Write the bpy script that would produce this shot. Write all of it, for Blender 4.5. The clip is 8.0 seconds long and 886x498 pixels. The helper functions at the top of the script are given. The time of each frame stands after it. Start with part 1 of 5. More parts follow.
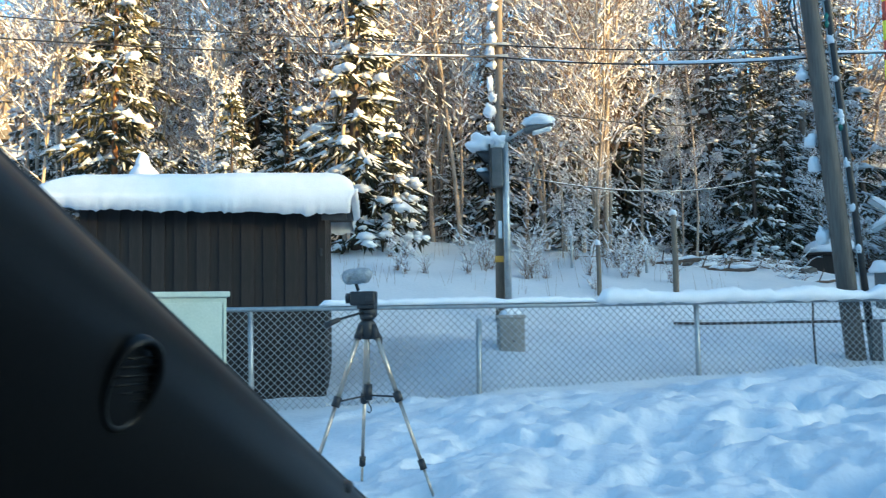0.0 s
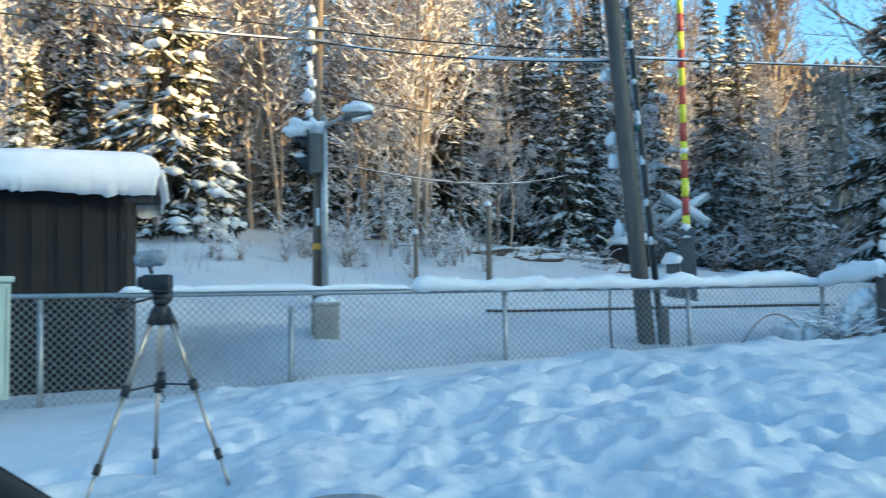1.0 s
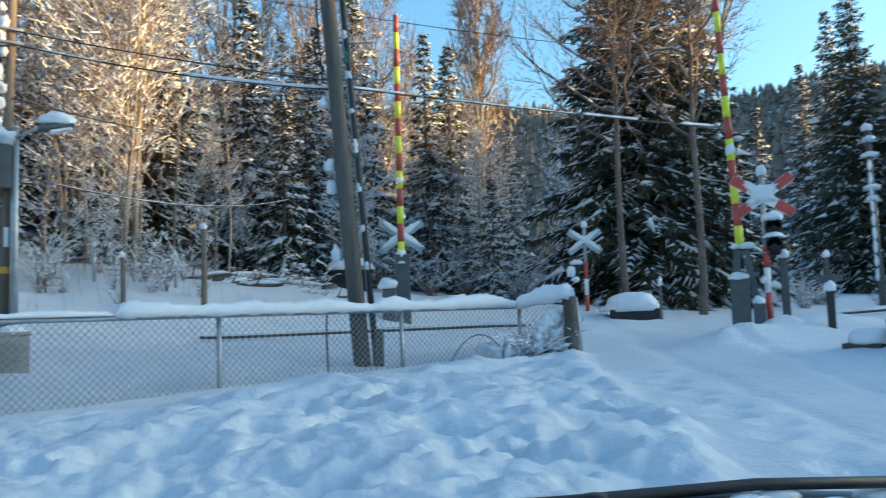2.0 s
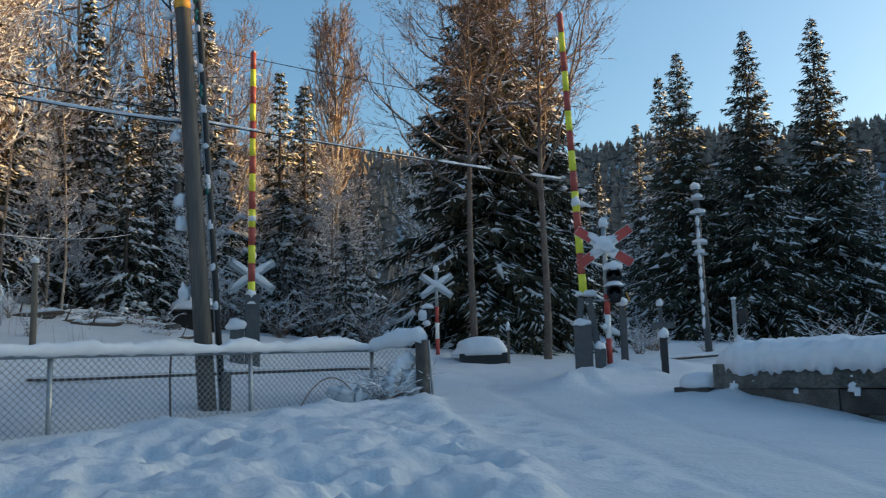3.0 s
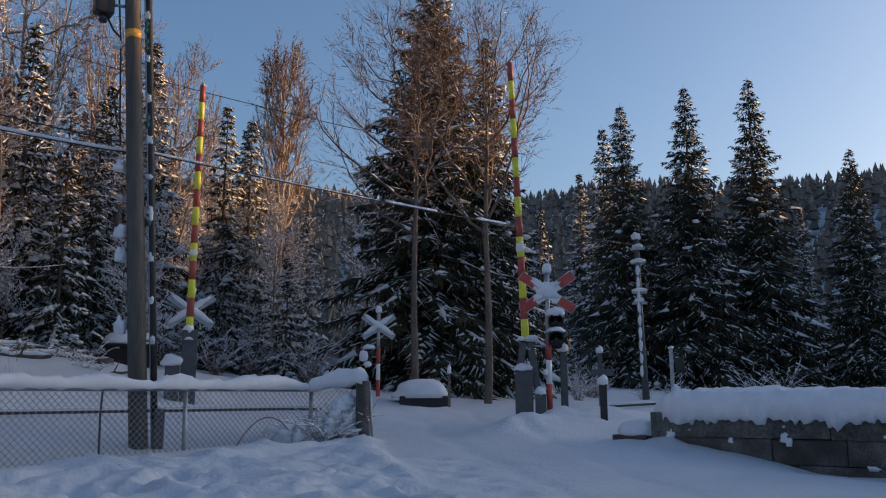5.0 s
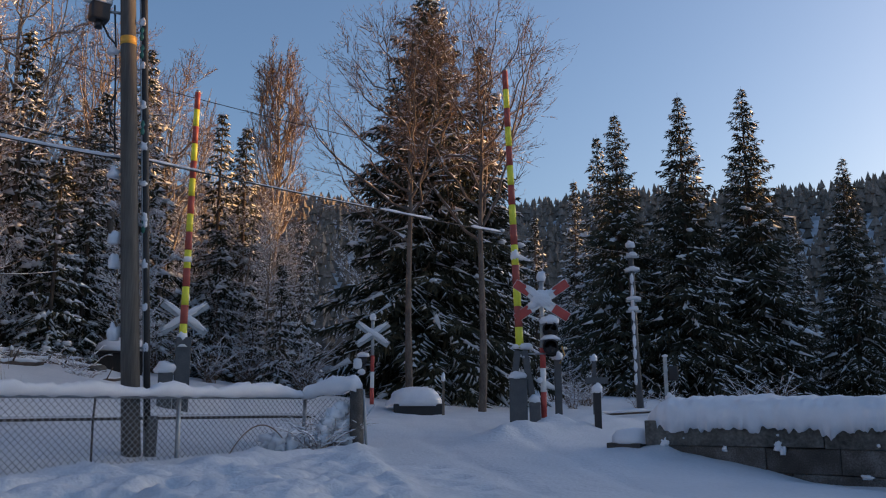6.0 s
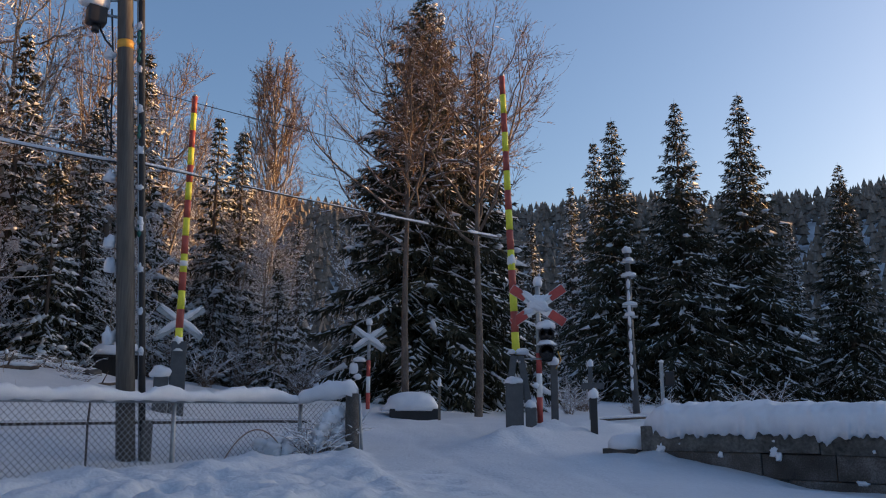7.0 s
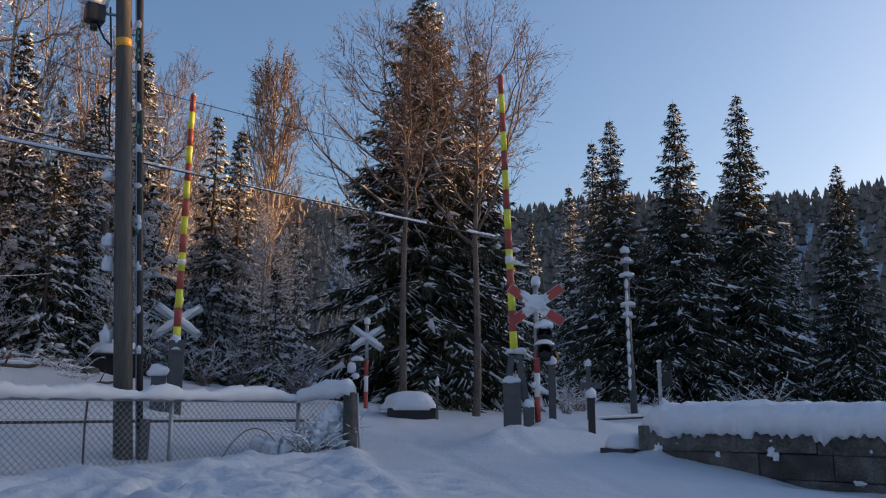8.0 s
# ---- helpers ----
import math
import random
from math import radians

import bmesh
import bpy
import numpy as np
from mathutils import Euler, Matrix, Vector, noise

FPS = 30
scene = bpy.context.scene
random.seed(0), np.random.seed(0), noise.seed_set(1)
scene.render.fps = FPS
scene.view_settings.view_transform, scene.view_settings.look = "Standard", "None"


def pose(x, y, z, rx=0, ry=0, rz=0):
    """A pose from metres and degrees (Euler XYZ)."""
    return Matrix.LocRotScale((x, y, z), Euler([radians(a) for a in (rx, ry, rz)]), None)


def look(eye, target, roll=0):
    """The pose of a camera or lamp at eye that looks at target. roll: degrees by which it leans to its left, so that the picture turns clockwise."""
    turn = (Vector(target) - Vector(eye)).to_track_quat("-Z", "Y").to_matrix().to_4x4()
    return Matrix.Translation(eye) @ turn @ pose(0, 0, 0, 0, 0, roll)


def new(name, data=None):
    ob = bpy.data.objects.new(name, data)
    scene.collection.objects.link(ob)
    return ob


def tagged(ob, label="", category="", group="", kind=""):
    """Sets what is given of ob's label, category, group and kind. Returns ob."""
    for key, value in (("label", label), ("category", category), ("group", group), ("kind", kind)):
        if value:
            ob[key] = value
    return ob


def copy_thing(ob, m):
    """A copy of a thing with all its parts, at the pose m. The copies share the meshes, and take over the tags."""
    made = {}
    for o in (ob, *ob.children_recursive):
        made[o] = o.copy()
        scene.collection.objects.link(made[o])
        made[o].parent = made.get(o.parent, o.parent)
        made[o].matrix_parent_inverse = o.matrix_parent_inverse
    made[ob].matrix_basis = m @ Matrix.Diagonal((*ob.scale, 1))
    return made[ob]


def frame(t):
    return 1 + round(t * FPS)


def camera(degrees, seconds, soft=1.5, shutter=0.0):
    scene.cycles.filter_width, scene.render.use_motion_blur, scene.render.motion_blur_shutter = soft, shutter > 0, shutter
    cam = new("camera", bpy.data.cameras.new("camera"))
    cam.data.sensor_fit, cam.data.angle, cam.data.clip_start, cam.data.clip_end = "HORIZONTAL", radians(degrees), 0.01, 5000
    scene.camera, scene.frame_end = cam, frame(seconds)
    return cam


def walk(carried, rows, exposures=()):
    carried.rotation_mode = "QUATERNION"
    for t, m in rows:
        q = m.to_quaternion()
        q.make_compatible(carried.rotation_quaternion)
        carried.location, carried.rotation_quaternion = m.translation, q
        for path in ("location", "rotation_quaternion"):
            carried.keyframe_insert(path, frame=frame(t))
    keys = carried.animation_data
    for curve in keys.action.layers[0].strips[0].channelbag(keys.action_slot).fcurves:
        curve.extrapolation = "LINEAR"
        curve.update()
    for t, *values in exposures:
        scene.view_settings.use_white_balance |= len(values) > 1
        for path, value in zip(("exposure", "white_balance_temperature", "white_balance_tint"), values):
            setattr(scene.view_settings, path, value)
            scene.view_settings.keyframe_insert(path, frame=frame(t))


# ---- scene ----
cam = camera(56.51, 8.0, soft=1.15, shutter=0.3)
PATH = [
    (0.0, -0.152, -0.006, 1.247, 94.34, 0.99, 9.36),
    (0.5, -0.090, 0.044, 1.229, 93.35, 1.06, 5.27),
    (1.0, -0.042, 0.032, 1.215, 93.43, 0.99, -2.80),
    (1.5, 0.002, 0.007, 1.200, 94.07, 1.44, -12.87),
    (2.0, 0.002, -0.000, 1.200, 94.71, 1.92, -21.94),
    (2.2, -0.006, -0.000, 1.201, 95.29, 1.69, -24.80),
    (3.5, -0.072, 0.022, 1.199, 98.29, 1.21, -34.89),
    (4.0, -0.080, 0.019, 1.196, 99.00, 0.42, -36.38),
    (4.5, -0.080, 0.032, 1.201, 99.62, 0.10, -36.65),
    (5.0, -0.079, 0.026, 1.196, 100.21, 0.15, -36.56),
    (6.5, -0.083, 0.030, 1.193, 100.92, -0.04, -37.18),
    (7.0, -0.076, 0.028, 1.193, 101.09, -0.09, -37.23),
    (7.5, -0.074, 0.026, 1.194, 101.15, -0.18, -37.27),
    (8.0, -0.073, 0.027, 1.186, 101.07, -0.21, -37.37),
]
EXPOSURES = [(0.0, 2.02, 5150, -12.0), (1.0, 1.88, 5150, -12.0), (2.0, 1.72, 5420, -9.0), (3.4, 0.80, 5950, 2.0), (4.5, 0.60, 5980, 12.0), (6.5, 0.71, 6080, 16.0), (8.0, 0.74, 6080, 16.0)]
walk(cam, [(t, pose(*p)) for t, *p in PATH], EXPOSURES)

# ---- world, sun ----
SUN_BEARING, SUN_HEIGHT = 108.0, 8.5
world = bpy.data.worlds.new("winter_sky")
scene.world = world
world.use_nodes = True
wn = world.node_tree.nodes
sky = wn.new("ShaderNodeTexSky")
sky.sky_type = "NISHITA"
sky.sun_disc = False
sky.sun_elevation, sky.sun_rotation = radians(SUN_HEIGHT), radians(SUN_BEARING)
sky.air_density, sky.dust_density, sky.ozone_density = 1.0, 3.0, 2.4
wn["Background"].inputs["Strength"].default_value = 0.15
world.node_tree.links.new(sky.outputs["Color"], wn["Background"].inputs["Color"])
sun_data = bpy.data.lights.new("sun", "SUN")
sun_data.energy, sun_data.angle, sun_data.color = 5.0, radians(0.53), (1.0, 0.53, 0.16)
sun = new("sun", sun_data)
sun.matrix_world = look((math.sin(radians(SUN_BEARING)) * 60, math.cos(radians(SUN_BEARING)) * 60, math.tan(radians(SUN_HEIGHT)) * 60), (0, 0, 0))


# ---- materials ----
def material(name, stops, rough=0.7, scale=6.0, fine=60.0, metal=0.0, bump=0.3, depth=0.01, spread=0.0, stretch=(1, 1, 1), spec=0.5):
    """A procedural surface: a ramp of colours over two scales of noise, with relief. spread: how much alike pieces differ."""
    m = bpy.data.materials.new(name)
    m.use_nodes = True
    nt, n = m.node_tree, m.node_tree.nodes
    b = n["Principled BSDF"]
    co, mp = n.new("ShaderNodeTexCoord"), n.new("ShaderNodeMapping")
    mp.inputs["Scale"].default_value = stretch
    nt.links.new(co.outputs["Object"], mp.inputs["Vector"])
    big, small, mix, ramp = n.new("ShaderNodeTexNoise"), n.new("ShaderNodeTexNoise"), n.new("ShaderNodeMix"), n.new("ShaderNodeValToRGB")
    big.inputs["Scale"].default_value, small.inputs["Scale"].default_value = scale, fine
    big.inputs["Detail"].default_value, small.inputs["Detail"].default_value = 5, 3
    for q in (big, small):
        nt.links.new(mp.outputs["Vector"], q.inputs["Vector"])
    mix.data_type = "FLOAT"
    mix.inputs[0].default_value = 0.4
    nt.links.new(big.outputs["Fac"], mix.inputs[2])
    nt.links.new(small.outputs["Fac"], mix.inputs[3])
    nt.links.new(mix.outputs[0], ramp.inputs["Fac"])
    e = ramp.color_ramp.elements
    while len(e) < len(stops):
        e.new(0.5)
    for k, c in enumerate(stops):
        e[k].position = 0.34 + 0.32 * k / max(1, len(stops) - 1)
        e[k].color = (*c, 1)
    out = ramp.outputs["Color"]
    if spread:
        info, hsv, mr = n.new("ShaderNodeObjectInfo"), n.new("ShaderNodeHueSaturation"), n.new("ShaderNodeMapRange")
        mr.inputs["To Min"].default_value, mr.inputs["To Max"].default_value = 1 - spread, 1 + spread
        nt.links.new(info.outputs["Random"], mr.inputs["Value"])
        nt.links.new(mr.outputs["Result"], hsv.inputs["Value"])
        nt.links.new(out, hsv.inputs["Color"])
        out = hsv.outputs["Color"]
    nt.links.new(out, b.inputs["Base Color"])
    rr = n.new("ShaderNodeMapRange")
    rr.inputs["To Min"].default_value, rr.inputs["To Max"].default_value = max(0.02, rough - 0.12), min(1, rough + 0.12)
    nt.links.new(big.outputs["Fac"], rr.inputs["Value"])
    nt.links.new(rr.outputs["Result"], b.inputs["Roughness"])
    b.inputs["Metallic"].default_value = metal
    b.inputs["Specular IOR Level"].default_value = spec
    if bump:
        bp = n.new("ShaderNodeBump")
        bp.inputs["Strength"].default_value, bp.inputs["Distance"].default_value = bump, depth
        nt.links.new(mix.outputs[0], bp.inputs["Height"])
        nt.links.new(bp.outputs["Normal"], b.inputs["Normal"])
    return m


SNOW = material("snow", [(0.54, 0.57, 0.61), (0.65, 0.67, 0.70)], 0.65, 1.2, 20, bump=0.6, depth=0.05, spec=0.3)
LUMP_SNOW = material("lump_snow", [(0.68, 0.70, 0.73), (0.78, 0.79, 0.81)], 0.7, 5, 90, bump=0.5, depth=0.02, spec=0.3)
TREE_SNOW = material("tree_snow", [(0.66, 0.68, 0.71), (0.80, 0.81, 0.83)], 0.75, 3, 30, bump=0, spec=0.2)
NEEDLES = material("spruce_needles", [(0.018, 0.021, 0.014), (0.038, 0.040, 0.024), (0.080, 0.064, 0.036)], 0.75, 1.5, 25, bump=0, spread=0.25, spec=0.25)
SPRUCE_BARK = material("spruce_bark", [(0.06, 0.045, 0.035), (0.14, 0.10, 0.075)], 0.9, 6, 50, bump=0.6, depth=0.02, stretch=(1, 1, 0.3))
PINE_BARK = material("pine_bark", [(0.20, 0.09, 0.035), (0.38, 0.19, 0.08)], 0.85, 5, 50, bump=0.6, depth=0.02, stretch=(1, 1, 0.3))
BIRCH_BARK = material("birch_bark", [(0.12, 0.09, 0.07), (0.34, 0.28, 0.22), (0.46, 0.40, 0.33)], 0.8, 3, 30, bump=0.3, stretch=(1, 1, 0.5), spread=0.15)
TWIGS = material("birch_twigs", [(0.10, 0.06, 0.038), (0.25, 0.15, 0.09)], 0.75, 3, 30, bump=0, spread=0.15)
FAR_WOOD = material("far_wood", [(0.08, 0.068, 0.055), (0.17, 0.145, 0.12), (0.30, 0.27, 0.25)], 0.9, 0.4, 3, bump=0)
GALV = material("galvanised_steel", [(0.28, 0.30, 0.31), (0.46, 0.48, 0.49)], 0.5, 9, 80, metal=0.7, bump=0.1)
RENDER_COAT = material("patchy_cement_coat", [(0.03, 0.03, 0.026), (0.10, 0.097, 0.086), (0.20, 0.19, 0.17)], 0.9, 3.2, 24, bump=0.8, depth=0.03, spread=0.1)
ALDER_BARK = material("grey_brown_bark", [(0.06, 0.045, 0.035), (0.13, 0.10, 0.08), (0.19, 0.155, 0.125)], 0.85, 5, 40, bump=0.4, stretch=(1, 1, 0.4))
DARK_BLOCK = material("stained_concrete", [(0.03, 0.028, 0.025), (0.075, 0.068, 0.06), (0.17, 0.16, 0.15)], 0.9, 3, 60, bump=0.6, depth=0.015, spread=0.25)
CONCRETE = material("grey_concrete", [(0.20, 0.19, 0.17), (0.36, 0.34, 0.31)], 0.9, 4, 70, bump=0.5, depth=0.01)
POLE_WOOD = material("weathered_pole", [(0.055, 0.05, 0.045), (0.095, 0.088, 0.078), (0.14, 0.13, 0.115)], 0.85, 5, 60, bump=0.5, stretch=(1, 1, 0.06))
POST_WOOD = material("grey_post_wood", [(0.10, 0.08, 0.06), (0.22, 0.18, 0.14)], 0.85, 8, 70, bump=0.5, stretch=(1, 1, 0.1))
SHED_WOOD = material("dark_stained_boards", [(0.006, 0.005, 0.0045), (0.016, 0.012, 0.010), (0.030, 0.023, 0.019)], 0.8, 5, 60, bump=0.5, stretch=(1, 1, 0.08), spread=0.3)
BLACK = material("black_paint", [(0.010, 0.010, 0.011), (0.022, 0.022, 0.024)], 0.5, 8, 60, bump=0.1)
RUBBER = material("black_cable", [(0.012, 0.012, 0.013), (0.03, 0.03, 0.03)], 0.6, 8, 60, bump=0.1)
RED = material("faded_red_paint", [(0.36, 0.045, 0.035), (0.50, 0.08, 0.06)], 0.5, 6, 60, bump=0.1)
DULL_RED = material("brick_red_paint", [(0.28, 0.05, 0.035), (0.40, 0.085, 0.06)], 0.5, 6, 60, bump=0.1)
YELLOW = material("fluorescent_yellow_paint", [(0.62, 0.62, 0.03), (0.78, 0.76, 0.06)], 0.45, 6, 60, bump=0.1)
WHITE = material("white_paint", [(0.70, 0.70, 0.68), (0.82, 0.82, 0.80)], 0.5, 6, 60, bump=0.1)
AMBER = material("orange_band", [(0.60, 0.30, 0.03), (0.72, 0.40, 0.06)], 0.5, 6, 60, bump=0.1)
GREY_PAINT = material("grey_paint", [(0.055, 0.058, 0.06), (0.10, 0.103, 0.105)], 0.5, 6, 60, bump=0.15)
GREEN_CAB = material("pale_green_enamel", [(0.36, 0.42, 0.36), (0.46, 0.52, 0.45)], 0.45, 3, 50, bump=0.1)
STEEL = material("rusty_rail", [(0.025, 0.02, 0.017), (0.06, 0.045, 0.036)], 0.7, 9, 80, metal=0.1, bump=0.2)
PLASTIC = material("dark_car_plastic", [(0.0045, 0.005, 0.006), (0.008, 0.009, 0.0105)], 0.40, 8, 400, bump=0.25, depth=0.001, spec=0.3)
ALU = material("champagne_aluminium", [(0.38, 0.33, 0.27), (0.50, 0.44, 0.37)], 0.35, 8, 60, metal=0.8, bump=0.05)
LENS = material("dark_lens", [(0.006, 0.006, 0.008), (0.012, 0.012, 0.014)], 0.12, 4, 20, bump=0)
FUR = material("grey_fur", [(0.16, 0.18, 0.20), (0.38, 0.41, 0.44)], 0.95, 30, 160, bump=0.8, depth=0.01)
GREEN_GLASS = material("green_insulator", [(0.02, 0.10, 0.08), (0.05, 0.18, 0.14)], 0.15, 8, 40, bump=0)
DRY_GRASS = material("dry_stalks", [(0.16, 0.11, 0.06), (0.32, 0.24, 0.14)], 0.85, 6, 60, bump=0)
CAR_PAINT = material("dark_car_paint", [(0.02, 0.03, 0.04), (0.035, 0.05, 0.065)], 0.3, 3, 60, bump=0.05)


# ---- building helpers ----
rng = random.Random(8)


class Geo:
    """Collects vertices and faces of one mesh."""

    def __init__(self):
        self.v, self.f = [], []

    def tube(self, pts, radii, sides=6, cap=True, up=None):
        """A tapering tube along points; radii: a number, or one for each point."""
        pts = [Vector(p) for p in pts]
        if not hasattr(radii, "__len__"):
            radii = [radii] * len(pts)
        base = len(self.v)
        for i, p in enumerate(pts):
            d = (pts[min(i + 1, len(pts) - 1)] - pts[max(i - 1, 0)]).normalized()
            a = d.cross(Vector(up) if up else (Vector((0, 0, 1)) if abs(d.z) < 0.9 else Vector((1, 0, 0)))).normalized()
            c = a.cross(d)
            for k in range(sides):
                w = 2 * math.pi * (k + 0.5) / sides
                self.v.append(p + (a * math.cos(w) + c * math.sin(w)) * radii[i])
        for i in range(len(pts) - 1):
            for k in range(sides):
                q = base + i * sides
                self.f.append((q + k, q + (k + 1) % sides, q + sides + (k + 1) % sides, q + sides + k))
        if cap:
            self.f.append(tuple(base + k for k in reversed(range(sides))))
            self.f.append(tuple(base + (len(pts) - 1) * sides + k for k in range(sides)))
        return self

    def box(self, size, at=(0, 0, 0), turn=0, bevel=0.0, m=None):
        """A box with bevelled edges, centred in x and y and standing on at."""
        bm = bmesh.new()
        bmesh.ops.create_cube(bm, size=1)
        bmesh.ops.scale(bm, vec=size, verts=bm.verts)
        if bevel:
            bmesh.ops.bevel(bm, geom=bm.edges[:], offset=bevel, segments=2, affect="EDGES", profile=0.6)
        mm = m if m is not None else Matrix.Translation(Vector(at) + Vector((0, 0, size[2] / 2))) @ Matrix.Rotation(turn, 4, "Z")
        base = len(self.v)
        bm.verts.ensure_lookup_table()
        self.v += [mm @ v.co for v in bm.verts]
        self.f += [tuple(base + v.index for v in f.verts) for f in bm.faces]
        bm.free()
        return self

    def blob(self, at, size, seed=0, rough=0.25, flat=0.0, cut=8, freq=1.7):
        """A rounded lump of snow; flat: how far its underside is cut level."""
        bm = bmesh.new()
        bmesh.ops.create_uvsphere(bm, u_segments=cut + 4, v_segments=cut, radius=1)
        base = len(self.v)
        bm.verts.ensure_lookup_table()
        for v in bm.verts:
            k = 1 + rough * noise.noise(v.co * freq + Vector((seed * 3.1, seed * 1.7, seed)))
            c = v.co * k
            if c.z < -1 + flat:
                c.z = -1 + flat
            self.v.append(Vector(at) + Vector((c.x * size[0], c.y * size[1], c.z * size[2])))
        self.f += [tuple(base + v.index for v in f.verts) for f in bm.faces]
        bm.free()
        return self

    def lump(self, m, size, seed=0, rough=0.4, cut=10, freq=2.2):
        """A lump of snow in a pose of its own."""
        a = len(self.v)
        self.blob((0, 0, 0), size, seed, rough, 0.0, cut, freq)
        self.v[a:] = [m @ v for v in self.v[a:]]
        return self

    def mesh(self, name, smooth=True):
        me = bpy.data.meshes.new(name)
        me.from_pydata([tuple(q) for q in self.v], [], self.f)
        me.polygons.foreach_set("use_smooth", [smooth] * len(me.polygons))
        me.update()
        return me


def part(name, geo, mat, parent=None, label="", smooth=True, at=None):
    """One mesh object, under a thing or a part if one is given."""
    me = geo.mesh(name, smooth) if isinstance(geo, Geo) else geo
    if mat and not me.materials:
        me.materials.append(mat)
    ob = new(name, me)
    if parent:
        ob.parent = parent
    if at is not None:
        ob.matrix_basis = at
    if label:
        ob["label"] = label
    return ob


def thing(name, m, label, category, group="", kind=""):
    """An empty at a thing's base, which carries its parts."""
    ob = new(name)
    ob.empty_display_size = 0.2
    ob.matrix_basis = m
    return tagged(ob, label, category, group, kind)


def fbm(x, y, s, o=3):
    return sum(noise.noise(Vector((x / s * 2 ** k, y / s * 2 ** k, 7.3 * k + s))) / 2 ** k for k in range(o))


def step(a, b, x):
    q = min(1.0, max(0.0, (x - a) / (b - a)))
    return q * q * (3 - 2 * q)


# ---- ground: car park, road, railway bed, hillside and far ridge in one sheet ----
# u runs along the fence and the track, w across them
CU, CW = (0.968, 0.249), (-0.249, 0.968)
FENCE_W, RAIL_W = 9.11, (11.0, 12.43)


def uw(x, y):
    return CU[0] * x + CU[1] * y, CW[0] * x + CW[1] * y


def xy(u, w):
    return CU[0] * u + CW[0] * w, CU[1] * u + CW[1] * w


def ridge(b):
    """Height of the far ridge by bearing in degrees."""
    b = (b + 180) % 360 - 180
    side = step(-100, -40, b)
    # Unseen past bearing 66: height set so its shadow leaves only treetops sunlit.
    east = step(66, 88, b)
    # Unseen ridge behind the camera, raised to cut sky light on the snow.
    back = step(130, 165, b) + (1 - side)
    return 12 + 22 * min(1, back) * (1 - side * (1 - step(130, 165, b))) + (29.7 + (3.0 * math.sin(b * 0.11 + 1) + 2.0 * math.sin(b * 0.29)) * (1 - east) - 10.4 * east) * side


def ground(x, y, detail=True):
    u, w = uw(x, y)
    r = math.hypot(x, y)
    road = 0.03 * max(w, -20) + 0.04 * max(-2.0, min(u, 22)) * (0.65 + 0.35 * step(1, 7, w)) + 0.010 * max(0, min(u - 9, 8))
    bed = 0.90 + 0.006 * max(-5, min(u, 25))
    low = 1 - step(-1.0, 1.6, u)
    z = road + (bed - road) * step(8.6 + 2.4 * low, 11.0 + 2.6 * low, w)
    z += 0.10 * step(1.5, 3.8, w) * (1 - step(6.0, 8.5, w)) * (1 - step(3, 8, u))
    left = 1 - step(-2, 22, u)
    if w > 12.4:
        z += (0.06 + 0.17 * left) * min(w - 12.4, 60) * step(12.4, 15, w) + 0.03 * max(0, w - 72.4)
        z += 0.35 * left * step(12.4, 14, w)
    # the ploughed bank before the fence, ending where the road passes
    span = step(-2.6, 1.6, u) * (1 - step(6.2, 8.2, u))
    z += span * (0.01 + 0.07 * fbm(x, y, 1.7)) * math.exp(-((w - 7.8) / 1.15) ** 2) * 1.05
    # trodden snow ends in a low edge along the cleared road
    q = u - 0.8 * w + 0.22 * fbm(x, y, 0.8, 2)
    heap = (1 - step(1.55, 2.05, q)) * step(-1.5, 1, u) * step(1.2, 2.6, w) * (1 - step(8.2, 9.0, w))
    z += 0.10 * heap
    rough = heap * (1 - step(8.6, 9.3, w))
    for lane in (3.3, 4.9):
        z -= 0.022 * math.exp(-((q - lane) / 0.16) ** 2) * step(-2, 1, w) * (1 - step(12, 16, w))
    # low heap along the near edge of the ramp to the crossing
    z += 0.20 * math.exp(-((w - 7.25) / 0.55) ** 2) * step(9.4, 10.6, u) * (1 - step(13.5, 15, u)) * (1.15 + 0.5 * fbm(x, y, 0.8) + 0.35 * fbm(x, y, 0.3))
    # scoured hollow along the block wall, with a drift at its end
    ws, wd = 0.293 * (x - 9.02) - 0.956 * (y - 7.55), -0.956 * (x - 9.02) - 0.293 * (y - 7.55)
    if -2 < wd < 2:
        z += (0.10 * math.exp(-((ws - 0.3) / 0.6) ** 2) * (1 + fbm(x, y, 0.5, 2)) - 0.17 * step(0.8, 2.6, ws) * (1 - step(6, 8, ws)) * (1 + 0.5 * fbm(x, y, 0.7, 2))) * math.exp(-(wd / 0.75) ** 2)
    if detail and r < 40:
        z += 0.09 * rough * fbm(x, y, 0.95, 2) + 0.058 * rough * fbm(x + 9, y, 0.40, 3) + 0.038 * rough * fbm(x + 3, y + 5, 0.16, 2)
        z += 0.02 * fbm(x, y, 2.3, 2) + 0.006 * fbm(x, y, 0.22, 2)
        if w > 8.9:
            z += 0.05 * fbm(x, y, 1.4, 3) * step(8.9, 9.5, w) + 0.14 * fbm(x, y, 2.8, 3) * step(13.5, 17, w)
    if r > 70:
        b = math.degrees(math.atan2(x, y))
        z += (ridge(b) * (1 + 0.06 * fbm(x, y, 60, 2))) * step(70, 215, r) + 0.02 * max(0, r - 215)
    return z


